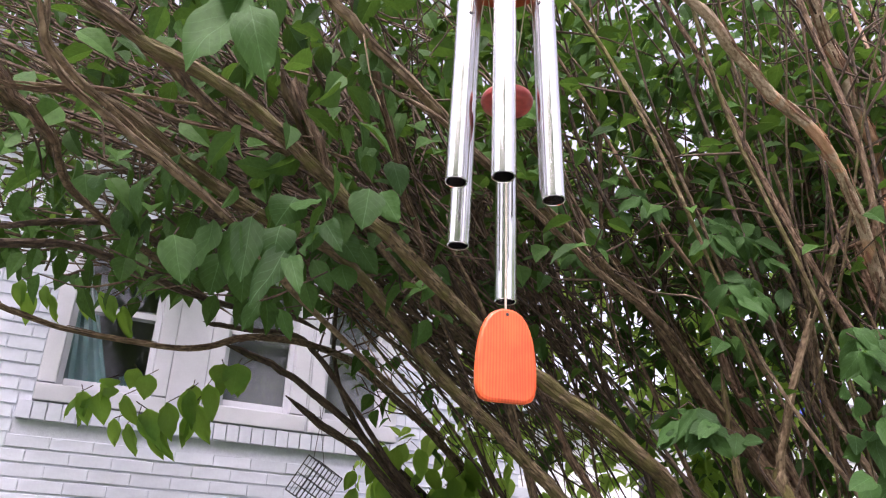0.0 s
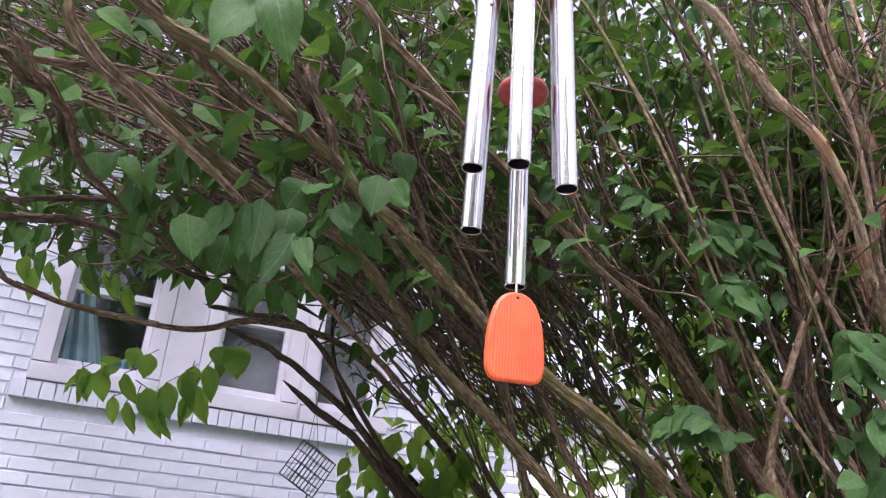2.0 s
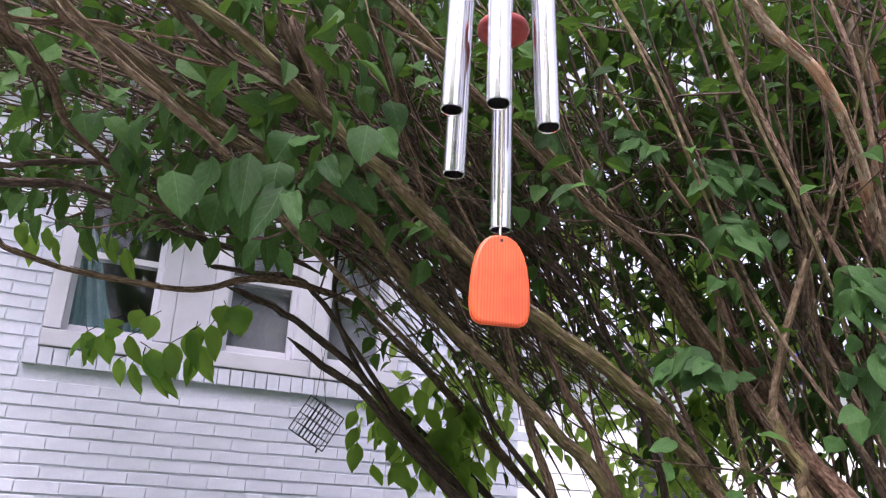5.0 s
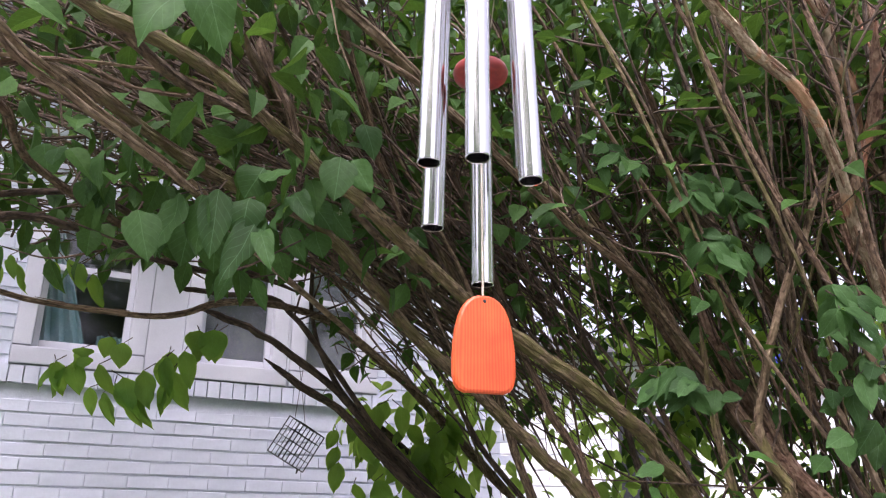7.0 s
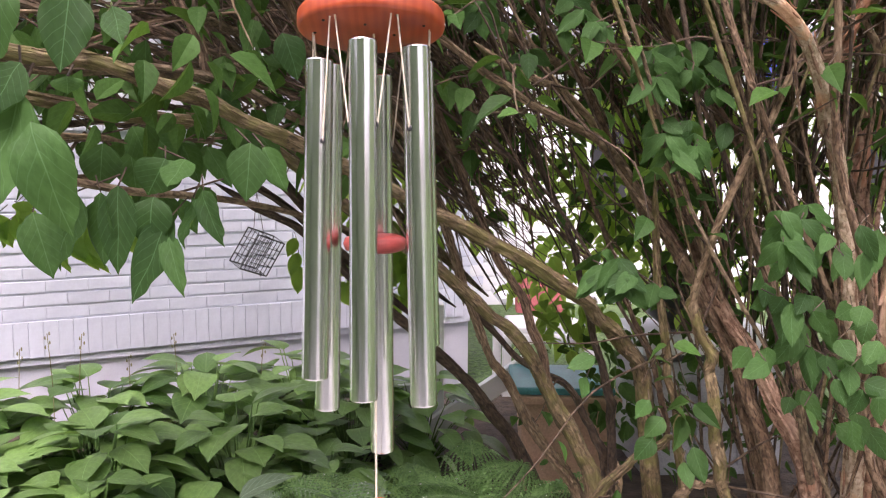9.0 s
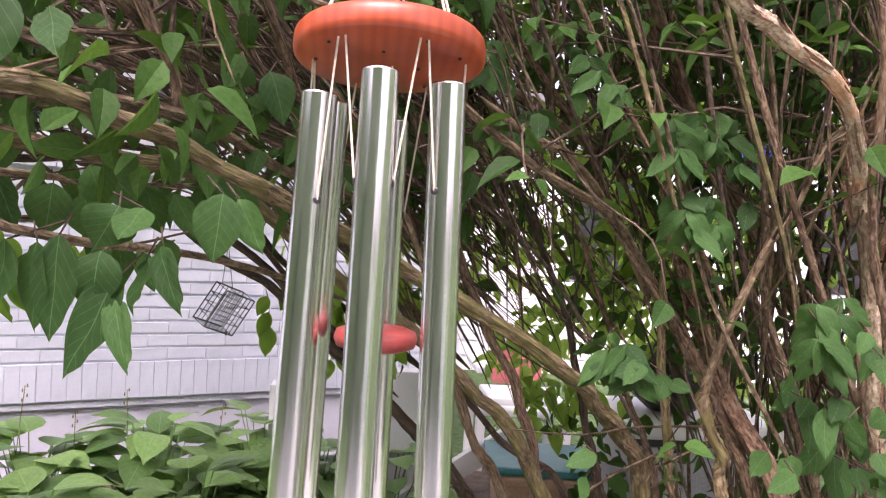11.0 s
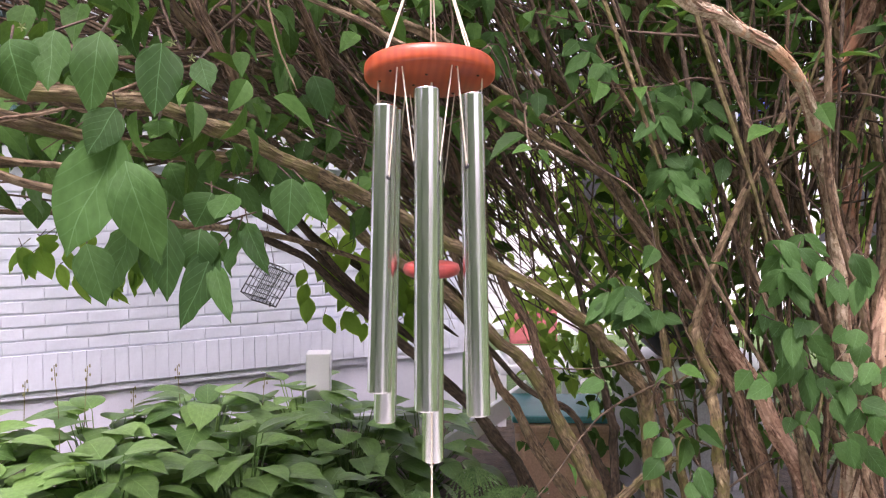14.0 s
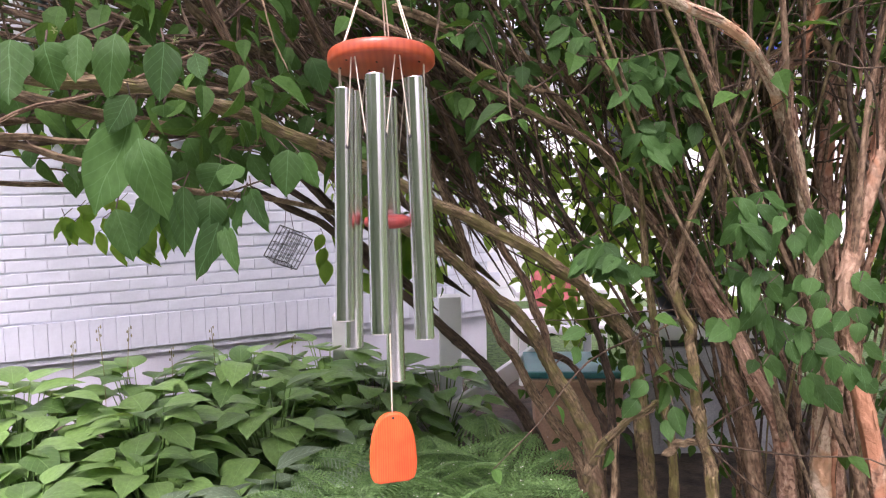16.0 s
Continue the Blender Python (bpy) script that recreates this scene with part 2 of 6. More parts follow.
PETAL = mottled("white_petal", (0.75, 0.75, 0.7), (0.85, 0.85, 0.8), 0.6, 50.0)
CALYX = mottled("pale_green_calyx", (0.16, 0.22, 0.07), (0.26, 0.31, 0.13), 0.6, 60.0)
SEED = mottled("dry_seed_head", (0.20, 0.19, 0.09), (0.32, 0.3, 0.15), 0.8, 50.0)


# ---- builders ----
def empty(name, place=(0, 0, 0), **tags):
    ob = new(name)
    ob.empty_display_size = 0.1
    ob.location = place
    return tagged(ob, **tags)


def finish(ob, material, parent=None, label="", smooth=False):
    if material:
        ob.data.materials.append(material)
    if smooth:
        for p in ob.data.polygons:
            p.use_smooth = True
        ob.data.set_sharp_from_angle(angle=radians(55))
    if parent:
        ob.parent = parent
        ob.matrix_parent_inverse = Matrix.Translation(-Vector(parent.location)) if parent.type == "EMPTY" and not parent.parent else Matrix()
    if label:
        tagged(ob, label=label)
    return ob


def part(name, bm, material, parent=None, label="", smooth=False):
    me = bpy.data.meshes.new(name)
    bm.to_mesh(me)
    bm.free()
    return finish(new(name, me), material, parent, label, smooth)


def raw(name, verts, faces, material, parent=None, label="", smooth=False, uvs=None):
    me = bpy.data.meshes.new(name)
    me.from_pydata([tuple(v) for v in verts], [], faces)
    if uvs is not None:
        layer = me.uv_layers.new(name="UVMap")
        idx = np.empty(len(me.loops), dtype=np.int32)
        me.loops.foreach_get("vertex_index", idx)
        layer.data.foreach_set("uv", np.asarray(uvs, dtype=np.float32)[idx].ravel())
    return finish(new(name, me), material, parent, label, smooth)


def box(lo, hi, bevel=0.0, m=None):
    bm = bmesh.new()
    bmesh.ops.create_cube(bm, size=1.0)
    lo, hi = Vector(lo), Vector(hi)
    bmesh.ops.scale(bm, vec=hi - lo, verts=bm.verts)
    bmesh.ops.translate(bm, vec=(lo + hi) / 2, verts=bm.verts)
    if bevel:
        bmesh.ops.bevel(bm, geom=bm.edges[:], offset=bevel, segments=2, affect="EDGES", profile=0.6)
    if m is not None:
        bmesh.ops.transform(bm, matrix=m, verts=bm.verts)
    return bm


def lathe(profile, sides=32, m=None):
    """A turned body from (radius, height) pairs."""
    bm = bmesh.new()
    rings = []
    for r, z in profile:
        if r < 1e-6:
            rings.append([bm.verts.new((0, 0, z))])
        else:
            rings.append([bm.verts.new((r * math.cos(math.tau * i / sides), r * math.sin(math.tau * i / sides), z)) for i in range(sides)])
    for a, b in zip(rings, rings[1:]):
        for i in range(sides):
            j = (i + 1) % sides
            if len(a) == 1:
                bm.faces.new((a[0], b[j], b[i]))
            elif len(b) == 1:
                bm.faces.new((a[i], a[j], b[0]))
            else:
                bm.faces.new((a[i], a[j], b[j], b[i]))
    if m is not None:
        bmesh.ops.transform(bm, matrix=m, verts=bm.verts)
    return bm


def spline(points, steps):
    P = np.array(points, float)
    P = np.vstack([2 * P[0] - P[1], P, 2 * P[-1] - P[-2]])
    out = []
    for i in range(1, len(P) - 2):
        a, b, c, d = P[i - 1], P[i], P[i + 1], P[i + 2]
        for s in np.arange(steps) / steps:
            out.append(0.5 * (2 * b + (c - a) * s + (2 * a - 5 * b + 4 * c - d) * s ** 2 + (3 * b - a - 3 * c + d) * s ** 3))
    out.append(P[-2])
    return np.array(out)


def tube(path, radii, sides=8, rough=0.0, seed=0):
    """Vertices, faces and uvs of a round stem along a path; rough makes it knobbly."""
    rng = np.random.default_rng(seed)
    n = len(path)
    tang = np.gradient(path, axis=0)
    tang /= np.linalg.norm(tang, axis=1)[:, None] + 1e-9
    up = np.array([0.31, 0.2, 0.93])
    V, U, along = [], [], 0.0
    wob = rng.normal(0, 0.5, (n, sides))
    run = rng.normal(0, 1, (n // 5 + 3, sides))
    ridge = np.stack([np.interp(np.arange(n) / 5, np.arange(n // 5 + 3), run[:, k]) for k in range(sides)], 1)
    for i in range(n):
        side = np.cross(tang[i], up)
        side /= np.linalg.norm(side) + 1e-9
        other = np.cross(side, tang[i])
        if i:
            along += np.linalg.norm(path[i] - path[i - 1])
        for k in range(sides):
            a = math.tau * k / sides
            r = radii[i] * (1 + rough * (0.6 * wob[i, k] + 0.9 * ridge[i, k]))
            V.append(path[i] + r * (math.cos(a) * side + math.sin(a) * other))
            U.append((k / sides * math.tau * max(radii), along))
    F = []
    for i in range(n - 1):
        for k in range(sides):
            j = (k + 1) % sides
            F.append((i * sides + k, i * sides + j, (i + 1) * sides + j, (i + 1) * sides + k))
    F.append(tuple(range(sides))[::-1])
    F.append(tuple((n - 1) * sides + k for k in range(sides)))
    return V, F, U


def cord(name, points, radius, material, parent=None, label="", sides=6, steps=6):
    path = spline(points, steps) if len(points) > 2 else np.array(points, float)
    V, F, U = tube(path, [radius] * len(path), sides)
    return raw(name, V, F, material, parent, label, True, U)


LIMB_PATHS = []
LIMB_SIZES = []


def limb(shrub, name, material, r0, r1, *points):
    """A stem that tapers through its points, knobbly and a little crooked, down into the ground where it starts low."""
    r0, r1 = r0 * (0.85 if shrub is peeling_shrub else 0.95), r1 * (0.8 if shrub is peeling_shrub else 0.6)
    path = spline(points, 12)
    rng = np.random.default_rng(len(LIMB_PATHS) + 11)
    n = len(path)
    s = np.linspace(0, 1, n)
    wig = np.stack([np.interp(s, np.linspace(0, 1, 9 + n // 8), rng.normal(0, 1, 9 + n // 8)) for _ in range(3)], 1)
    path = path + wig * min(r0, r1) * 0.35
    LIMB_PATHS.append(path)
    LIMB_SIZES.append((path, lambda q: r0 * (r1 / r0) ** (q ** 0.6), material))
    ends = np.clip(0.15 + (1 - s) * 11, 0, 1)
    if points[0][2] > 0.45:
        ends = ends * np.clip(0.15 + s * 11, 0, 1)
    V, F, U = tube(path, r0 * (r1 / r0) ** (s ** 0.6) * ends, 18, 0.14, len(LIMB_PATHS))
    return raw(name, V, F, material, shrub, "", True, U)


def leaf_form(rows, fold=0.22, droop=0.18, tip=0.3, foot=(0.24, 0.58, 0.9)):
    """An oval leaf with a drawn-out tip, unit long along y, unit wide; folded along its rib."""
    V, U = [], []
    for i in range(rows + 1):
        y = i / rows
        w = 0.5 * float(np.interp(y, (0, 0.03, 0.08, 0.16, 0.26, 0.36, 0.46, 0.56, 0.66, 0.76, 0.86, 0.94, 1),
                                  (0.02, foot[0] + 0.08, (foot[0] + foot[1]) / 2 + 0.05, foot[1] + 0.2, foot[2] + 0.04, 1.0, 0.98, 0.9, 0.77, 0.58, tip + 0.02, tip * 0.4, 0)))
        z = -droop * y * y
        for k, x in enumerate((-1, -0.5, 0, 0.5, 1)):
            V.append((x * w, y, z + fold * abs(x) * w - 0.10 * abs(x) ** 2 * w))
            U.append((x * w + 0.5, y))
    F = []
    for i in range(rows):
        for k in range(4):
            F.append((i * 5 + k, i * 5 + k + 1, (i + 1) * 5 + k + 1, (i + 1) * 5 + k))
    return np.array(V), F, U


def small_leaf():
    """A pointed leaf of eleven corners, folded along its rib and drooping at the tip."""
    V, F = [(0, 0, 0)], []
    for y, w, z in ((0.12, 0.30, 0.01), (0.34, 0.48, 0.0), (0.6, 0.38, -0.05), (0.82, 0.17, -0.12)):
        V += [(-w, y, z + 0.22 * w), (0, y, z), (w, y, z + 0.22 * w)]
    V.append((0, 1, -0.2))
    F = [(0, 2, 1), (0, 3, 2)]
    for i in (1, 4, 7):
        F += [(i, i + 1, i + 4, i + 3), (i + 1, i + 2, i + 5, i + 4)]
    F += [(10, 11, 13), (11, 12, 13)]
    V = np.array(V)
    return V, F, V[:, :2] + [0.5, 0]


def frame_of(axis, facing):
    """Columns x, y, z of a leaf whose length runs along axis and whose face turns to facing."""
    y = axis / (np.linalg.norm(axis) + 1e-9)
    x = np.cross(y, facing)
    x /= np.linalg.norm(x) + 1e-9
    return np.stack([x, y, np.cross(x, y)], 1)


def foliage(name, material, parent, places, axes, facings, lengths, widths, label=""):
    """Many small leaves as one mesh."""
    V0, F0, U0 = small_leaf()
    V, F, U = [], [], []
    for i in range(len(places)):
        R = frame_of(axes[i], facings[i])
        base = len(V) * 14
        V.append((V0 * [widths[i], lengths[i], lengths[i]]) @ R.T + places[i])
        F += [tuple(base + k for k in f) for f in F0]
        U.append(U0)
    ob = raw(name, np.concatenate(V), F, material, parent, label, False, np.concatenate(U))
    return tagged(ob, kind="stuff")


# ---- ground and house ----
def ground_sheet():
    verts, faces = [], []
    xs = [-400, -60, -12] + list(np.arange(-5, 6.01, 0.25)) + [12, 60, 400]
    ys = [-400, -60, -12] + list(np.arange(-3, 8.01, 0.25)) + [14, 60, 400]
    for y in ys:
        for x in xs:
            verts.append((x, y, 0.03 * noise.noise((x * 1.3, y * 1.3, 0)) if abs(x) < 6 and -3 < y < 8 else 0))
    n = len(xs)
    for j in range(len(ys) - 1):
        for i in range(n - 1):
            faces.append((j * n + i, j * n + i + 1, (j + 1) * n + i + 1, (j + 1) * n + i))
    return raw("ground", verts, faces, LAWN, smooth=True)


tagged(ground_sheet(), "green lawn running under the shrubs", "lawn", kind="structure")
bed = []
for i in range(60):
    a = math.tau * i / 60
    bed.append((-0.3 + 2.9 * math.cos(a) + 0.12 * math.sin(5 * a), 2.9 + 2.0 * math.sin(a) + 0.1 * math.cos(7 * a), 0.045))
bed_v, bed_f = [(-0.3, 2.9, 0.07)] + bed, [(0, 1 + i, 1 + (i + 1) % 60) for i in range(60)]
tagged(raw("planting_bed", bed_v, bed_f, SOIL, smooth=True), "dark mulched planting bed along the house", "bed", kind="structure")

# unseen slab, kept pale to light leaves and bark from below
tagged(part("pavement", box((-3.0, -4.6, -0.05), (3.0, 0.75, 0.035), 0.01), BOUNCE_PAVING), "unseen pale slab added to bounce light up into the shrub", "paving", kind="structure")
# unseen blocks, added to shape what the chime tubes reflect; sky shows between them
tagged(part("wall_south", box((1.5, -5.2, 0), (4.4, -4.9, 0.85), 0.01), SIDING), "unseen low white wall added under the bright gap the tubes reflect", "wall", kind="structure")
tagged(part("wall_west", box((-6.4, -6.0, 0), (-6.0, 3.0, 3.2), 0.02), HEDGE), "unseen green hedge block added for the chime tubes to reflect", "hedge", kind="structure")
tagged(part("wall_corner", box((-6.0, -5.6, 0), (1.5, -4.75, 6.6), 0.02), HEDGE), "unseen green hedge block added for the chime tubes to reflect", "hedge", kind="structure")
tagged(part("wall_east", box((4.4, -2.4, 0), (4.8, 1.5, 3.2), 0.02), HEDGE), "unseen green hedge block added for the chime tubes to reflect", "hedge", kind="structure")

WALL_YAW, WALL_N = 24.42, 4.388
WALL = pose(0, 0, 0, 0, 0, WALL_YAW) @ pose(0, WALL_N, 0)   # x along the wall, y into the house, z up
COURSE, STRETCHER, SOLDIER_TOP = 0.0677, 0.1977, 0.625
U0, U1, TOP = -4.2, 2.62, 3.4
OPENINGS = [(-0.175, 0.445), (0.635, 1.207), (1.225, 1.765)]
SILL, HEAD = 1.674, 2.63


def wall_box(u0, u1, n0, n1, z0, z1, bevel=0.0):
    return box((u0, n0, z0), (u1, n1, z1), bevel, WALL)


def house_shell():
    verts, faces = [], []

    def add(u0, u1, n0, n1, z0, z1):
        b = len(verts)
        for u, n, z in ((u0, n0, z0), (u1, n0, z0), (u1, n1, z0), (u0, n1, z0), (u0, n0, z1), (u1, n0, z1), (u1, n1, z1), (u0, n1, z1)):
            verts.append(tuple(WALL @ Vector((u, n, z))))
        faces.extend([tuple(b + k for k in q) for q in ((0, 1, 5, 4), (1, 2, 6, 5), (2, 3, 7, 6), (3, 0, 4, 7), (4, 5, 6, 7), (3, 2, 1, 0))])
    d0, d1 = 0.008, 0.2
    o0, o1 = OPENINGS[0][0], OPENINGS[-1][1]
    add(U0, o0, d0, d1, 0.40, TOP)
    add(o1, U1, d0, d1, 0.40, TOP)
    add(o0, o1, d0, d1, 0.40, SILL)
    add(o0, o1, d0, d1, HEAD, TOP)
    add(U1 - 0.2, U1, d1, 4.0, 0.40, TOP)
    add(U0, U0 + 0.2, d1, 4.0, 0.40, TOP)
    return raw("wall_north", verts, faces, MORTAR)


wall = tagged(house_shell(), "white painted brick house wall with recessed joints", "wall", kind="structure")
tagged(part("foundation", wall_box(U0, U1, 0.03, 0.25, -0.2, 0.43), CONCRETE), "pale painted foundation below the brick wall", "foundation", kind="structure")
tagged(part("roof", wall_box(U0 - 0.3, U1 + 0.3, -0.35, 4.3, TOP, TOP + 0.12, 0.01), ROOFING), "grey flat eaves over the house wall", "roof", kind="structure")
tagged(part("ceiling", wall_box(U0 + 0.2, U1 - 0.2, 0.2, 4.0, 2.9, 2.98), DARKROOM), "dim ceiling behind the windows", "ceiling", kind="structure")
tagged(part("wall_room", wall_box(U0 + 0.2, U1 - 0.2, 2.2, 2.3, 0.0, 2.9), DARKROOM), "dim back wall of the room", "wall", kind="structure")

# windows
for k, (a, b) in enumerate(OPENINGS):
    win = tagged(part("window_%d" % (k + 1), wall_box(a, b, 0.06, 0.13, SILL - 0.0, SILL + 0.10, 0.004), TRIM), "white double-hung window in the brick wall", "window", kind="structure")
    cas = 0.085
    part("window_frame", wall_box(a, a + cas, -0.012, 0.13, SILL + 0.1, HEAD, 0.004), TRIM, win)
    part("window_frame", wall_box(b - cas, b, -0.012, 0.13, SILL + 0.1, HEAD, 0.004), TRIM, win)
    part("window_frame", wall_box(a, b, -0.014, 0.13, HEAD - 0.085, HEAD, 0.004), TRIM, win)
    part("window_sill", wall_box(a, b, -0.03, 0.058, SILL + 0.002, SILL + 0.09, 0.006), TRIM, win)
    g0, g1 = a + cas, b - cas
    for z0, z1, n in ((SILL + 0.1, 2.225, 0.05), (2.19, HEAD - 0.086, 0.085)):
        sash = part("sash", wall_box(g0, g0 + 0.03, n, n + 0.03, z0, z1, 0.003), TRIM, win)
        part("stile", wall_box(g1 - 0.03, g1, n, n + 0.03, z0, z1, 0.003), TRIM, sash)
        part("rail", wall_box(g0 + 0.03, g1 - 0.03, n, n + 0.03, z0, z0 + 0.04, 0.003), TRIM, sash)
        part("rail", wall_box(g0 + 0.03, g1 - 0.03, n, n + 0.03, z1 - 0.035, z1, 0.003), TRIM, sash)
        pane = part("pane", wall_box(g0 + 0.03, g1 - 0.03, n + 0.012, n + 0.017, z0 + 0.04, z1 - 0.035), GLASS, sash)
        pane.visible_shadow = False
    if k:
        part("insect_screen", wall_box(g0 + 0.004, g1 - 0.004, 0.14, 0.143, SILL + 0.1, HEAD - 0.09), SCREEN, win, "dull grey screen behind the glass")

for a, b in ((0.447, 0.633), (1.209, 1.223)):
    tagged(part("trim", wall_box(a, b, -0.008, 0.13, SILL + 0.002, HEAD, 0.004), TRIM), "white painted board between the windows", "trim", kind="structure")


def curtain(u0, u1, z0, z1, n, slope):
    verts, faces = [], []
    for i in range(25):
        for j in range(13):
            s, h = i / 24, j / 12
            u = u0 + (u1 - u0) * s * (1 - slope * h)
            verts.append(tuple(WALL @ Vector((u, n + 0.02 * math.sin(s * 22 + h), z0 + (z1 - z0) * h))))
    for i in range(24):
        for j in range(12):
            faces.append((i * 13 + j, (i + 1) * 13 + j, (i + 1) * 13 + j + 1, i * 13 + j + 1))
    ob = raw("curtain", verts, faces, CURTAIN, smooth=True)
    ob.modifiers.new("thick", "SOLIDIFY").thickness = 0.004
    return ob


tagged(curtain(-0.09, 0.20, 1.70, 2.5, 0.22, 0.85), "turquoise cloth curtain drawn aside behind glass", "curtain")
tagged(curtain(0.22, 0.40, 1.70, 1.92, 0.3, 0.3), "pale turquoise cloth heaped on a window ledge", "cloth")


# ---- wind chime ----
HUB = Vector((0.048, 0.688, 0))
DISC_Z = 1.522
chime = empty("wind_chime", (HUB.x, HUB.y, 1.70), label="wooden wind chime with six aluminium tubes and orange sail", category="wind chime")
at = Matrix.Translation((HUB.x, HUB.y, 0))
TIP = Matrix.Translation((HUB.x, HUB.y, DISC_Z)) @ pose(0, 0, 0, -9, 0, 0) @ Matrix.Translation((0, 0, -DISC_Z))   # the disc hangs a little aslant
disc = part("top_disc", lathe([(0, DISC_Z + 0.0085), (0.0565, DISC_Z + 0.0085), (0.0592, DISC_Z + 0.0076), (0.0609, DISC_Z + 0.0055), (0.0615, DISC_Z + 0.0025), (0.0615, DISC_Z - 0.004), (0.0610, DISC_Z - 0.0062), (0.0598, DISC_Z - 0.0075), (0.0585, DISC_Z - 0.008), (0, DISC_Z - 0.008)], 64, TIP), DISC_WOOD, chime, "round orange-stained wooden disc", True)
for i in range(9):
    a = math.tau * i / 9 + 0.3
    r = 0.02 if i % 3 == 0 else 0.047
    part("knot", lathe([(0, DISC_Z - 0.0094), (0.0012, DISC_Z - 0.009), (0.0014, DISC_Z - 0.0079), (0, DISC_Z - 0.0079)], 8, TIP @ Matrix.Translation((r * math.cos(a), r * math.sin(a), 0))), BLACK_PAINT, disc)
RING_Z = 1.660
for i in range(3):
    a = radians(-40 + 120 * i)
    for s in (-0.03, 0.03):
        top = HUB + Vector((0, 0, RING_Z))
        low = TIP @ Vector((0.046 * math.cos(a + s * 2), 0.046 * math.sin(a + s * 2), DISC_Z + 0.008))
        cord("hanging_cord", [low, top], 0.0009, STRING, chime)
loop = [HUB + Vector((0.012 * math.cos(a), 0, RING_Z + 0.012 + 0.012 * math.sin(a))) for a in np.linspace(-math.pi / 2, math.pi * 1.5, 17)]
cord("ring", loop, 0.0016, ALUMINIUM, chime, "small metal hanging ring", steps=2)
cord("hanging_cord", [HUB + Vector((0, 0, RING_Z + 0.022)), HUB + Vector((0, 0, 2.16))], 0.0012, STRING, chime)
# angle round the disc, top and bottom of each tube
TUBES = [(-37, 1.499, 1.203), (-97, 1.501, 1.214), (-157, 1.489, 1.224), (143, 1.491, 1.181), (83, 1.484, 1.132), (23, 1.492, 1.242)]
for a, z1, z0 in TUBES:
    a = radians(a)
    c = HUB + Vector((0.0455 * math.cos(a), 0.0455 * math.sin(a), 0))
    R, r = 0.0113, 0.0098
    out = Vector((math.cos(a), math.sin(a), 0))
    lean = Matrix.Translation(c + Vector((0, 0, z1))) @ Matrix.Rotation(radians(1.6), 4, out.cross(Vector((0, 0, 1)))) @ Matrix.Translation((0, 0, -z1))
    tb = part("tube", lathe([(r, z0 + 0.0006), (R - 0.0005, z0), (R, z0 + 0.0008), (R, z0 + 0.0012), (R, z0 + 0.004), (R, z1 - 0.004), (R, z1 - 0.0012), (R, z1 - 0.0008), (R - 0.0005, z1), (r, z1 - 0.0006), (r, z0 + 0.0006)], 40, lean), ALUMINIUM, chime, "polished aluminium chime tube", True)
    side = Vector((-math.sin(a), math.cos(a), 0))
    hz = z1 - 0.066
    for s in (-1, 1):
        p = lean @ (side * s * (R + 0.0002) + Vector((0, 0, hz)))
        hole = lathe([(0, 0.0006), (0.0018, 0.0006), (0.0026, 0.0), (0.0018, -0.0004), (0, -0.0004)], 14, Matrix.Translation(p) @ (side * s).to_track_quat("Z", "Y").to_matrix().to_4x4())
        part("hole", hole, BLACK_PAINT, tb, "dark drilled cord hole")
        up = TIP @ Vector((0.049 * math.cos(a + s * 0.47), 0.049 * math.sin(a + s * 0.47), DISC_Z - 0.008))
        cord("tube_cord", [up, p], 0.0007, STRING, tb)
STRIKER_Z = 1.336
part("striker", lathe([(0, 0.0075), (0.019, 0.0075), (0.0258, 0.005), (0.0275, 0.0), (0.0258, -0.005), (0.019, -0.0075), (0, -0.0075)], 48, at @ Matrix.Translation((0.002, 0.004, STRIKER_Z))), STRIKER_WOOD, chime, "round red-stained wooden striker", True)
SAIL_TOP = 1.106
cord("sail_cord", [HUB + Vector((0.002, 0.004, DISC_Z - 0.008)), HUB + Vector((0.002, 0.004, SAIL_TOP - 0.006))], 0.0010, STRING, chime)


def sail():
    """A flat wooden drop with rounded edges, narrow above."""
    hs = (0, 0.02, 0.06, 0.12, 0.22, 0.36, 0.52, 0.7, 0.84, 0.92, 0.97, 1.0)
    ws = (0.16, 0.34, 0.52, 0.66, 0.80, 0.91, 0.97, 1.0, 0.985, 0.93, 0.83, 0.62)
    half = [(0.0292 * w, 0.0435 - 0.087 * q) for q, w in zip(hs, ws)]
    prof = half + [(-x, z) for x, z in half[::-1]]
    bm = bmesh.new()
    rings = []
    for inset, y in ((0.90, -0.0046), (0.975, -0.0036), (1.0, -0.001), (1.0, 0.001), (0.975, 0.0036), (0.90, 0.0046)):
        rings.append([bm.verts.new((x * inset, y, z * (1 - (1 - inset) * 0.6))) for x, z in prof])
    for a, b in zip(rings, rings[1:]):
        for i in range(24):
            j = (i + 1) % 24
            bm.faces.new((a[i], b[i], b[j], a[j]))
    bm.faces.new(rings[0])
    bm.faces.new(rings[-1][::-1])
    bmesh.ops.recalc_face_normals(bm, faces=bm.faces)
    bmesh.ops.transform(bm, matrix=pose(HUB.x + 0.002, HUB.y + 0.004, SAIL_TOP - 0.0435, 0, 0, 14), verts=bm.verts)
    return bm


sail_part = part("sail", sail(), SAIL_WOOD, chime, "bright orange grained wooden wind sail")
part("sail_hole", lathe([(0, 0.0003), (0.0012, 0.0003), (0.0016, 0), (0, 0)], 14, pose(HUB.x + 0.0032, HUB.y - 0.0009, SAIL_TOP - 0.006, 90, 0, 14)), BLACK_PAINT, sail_part)

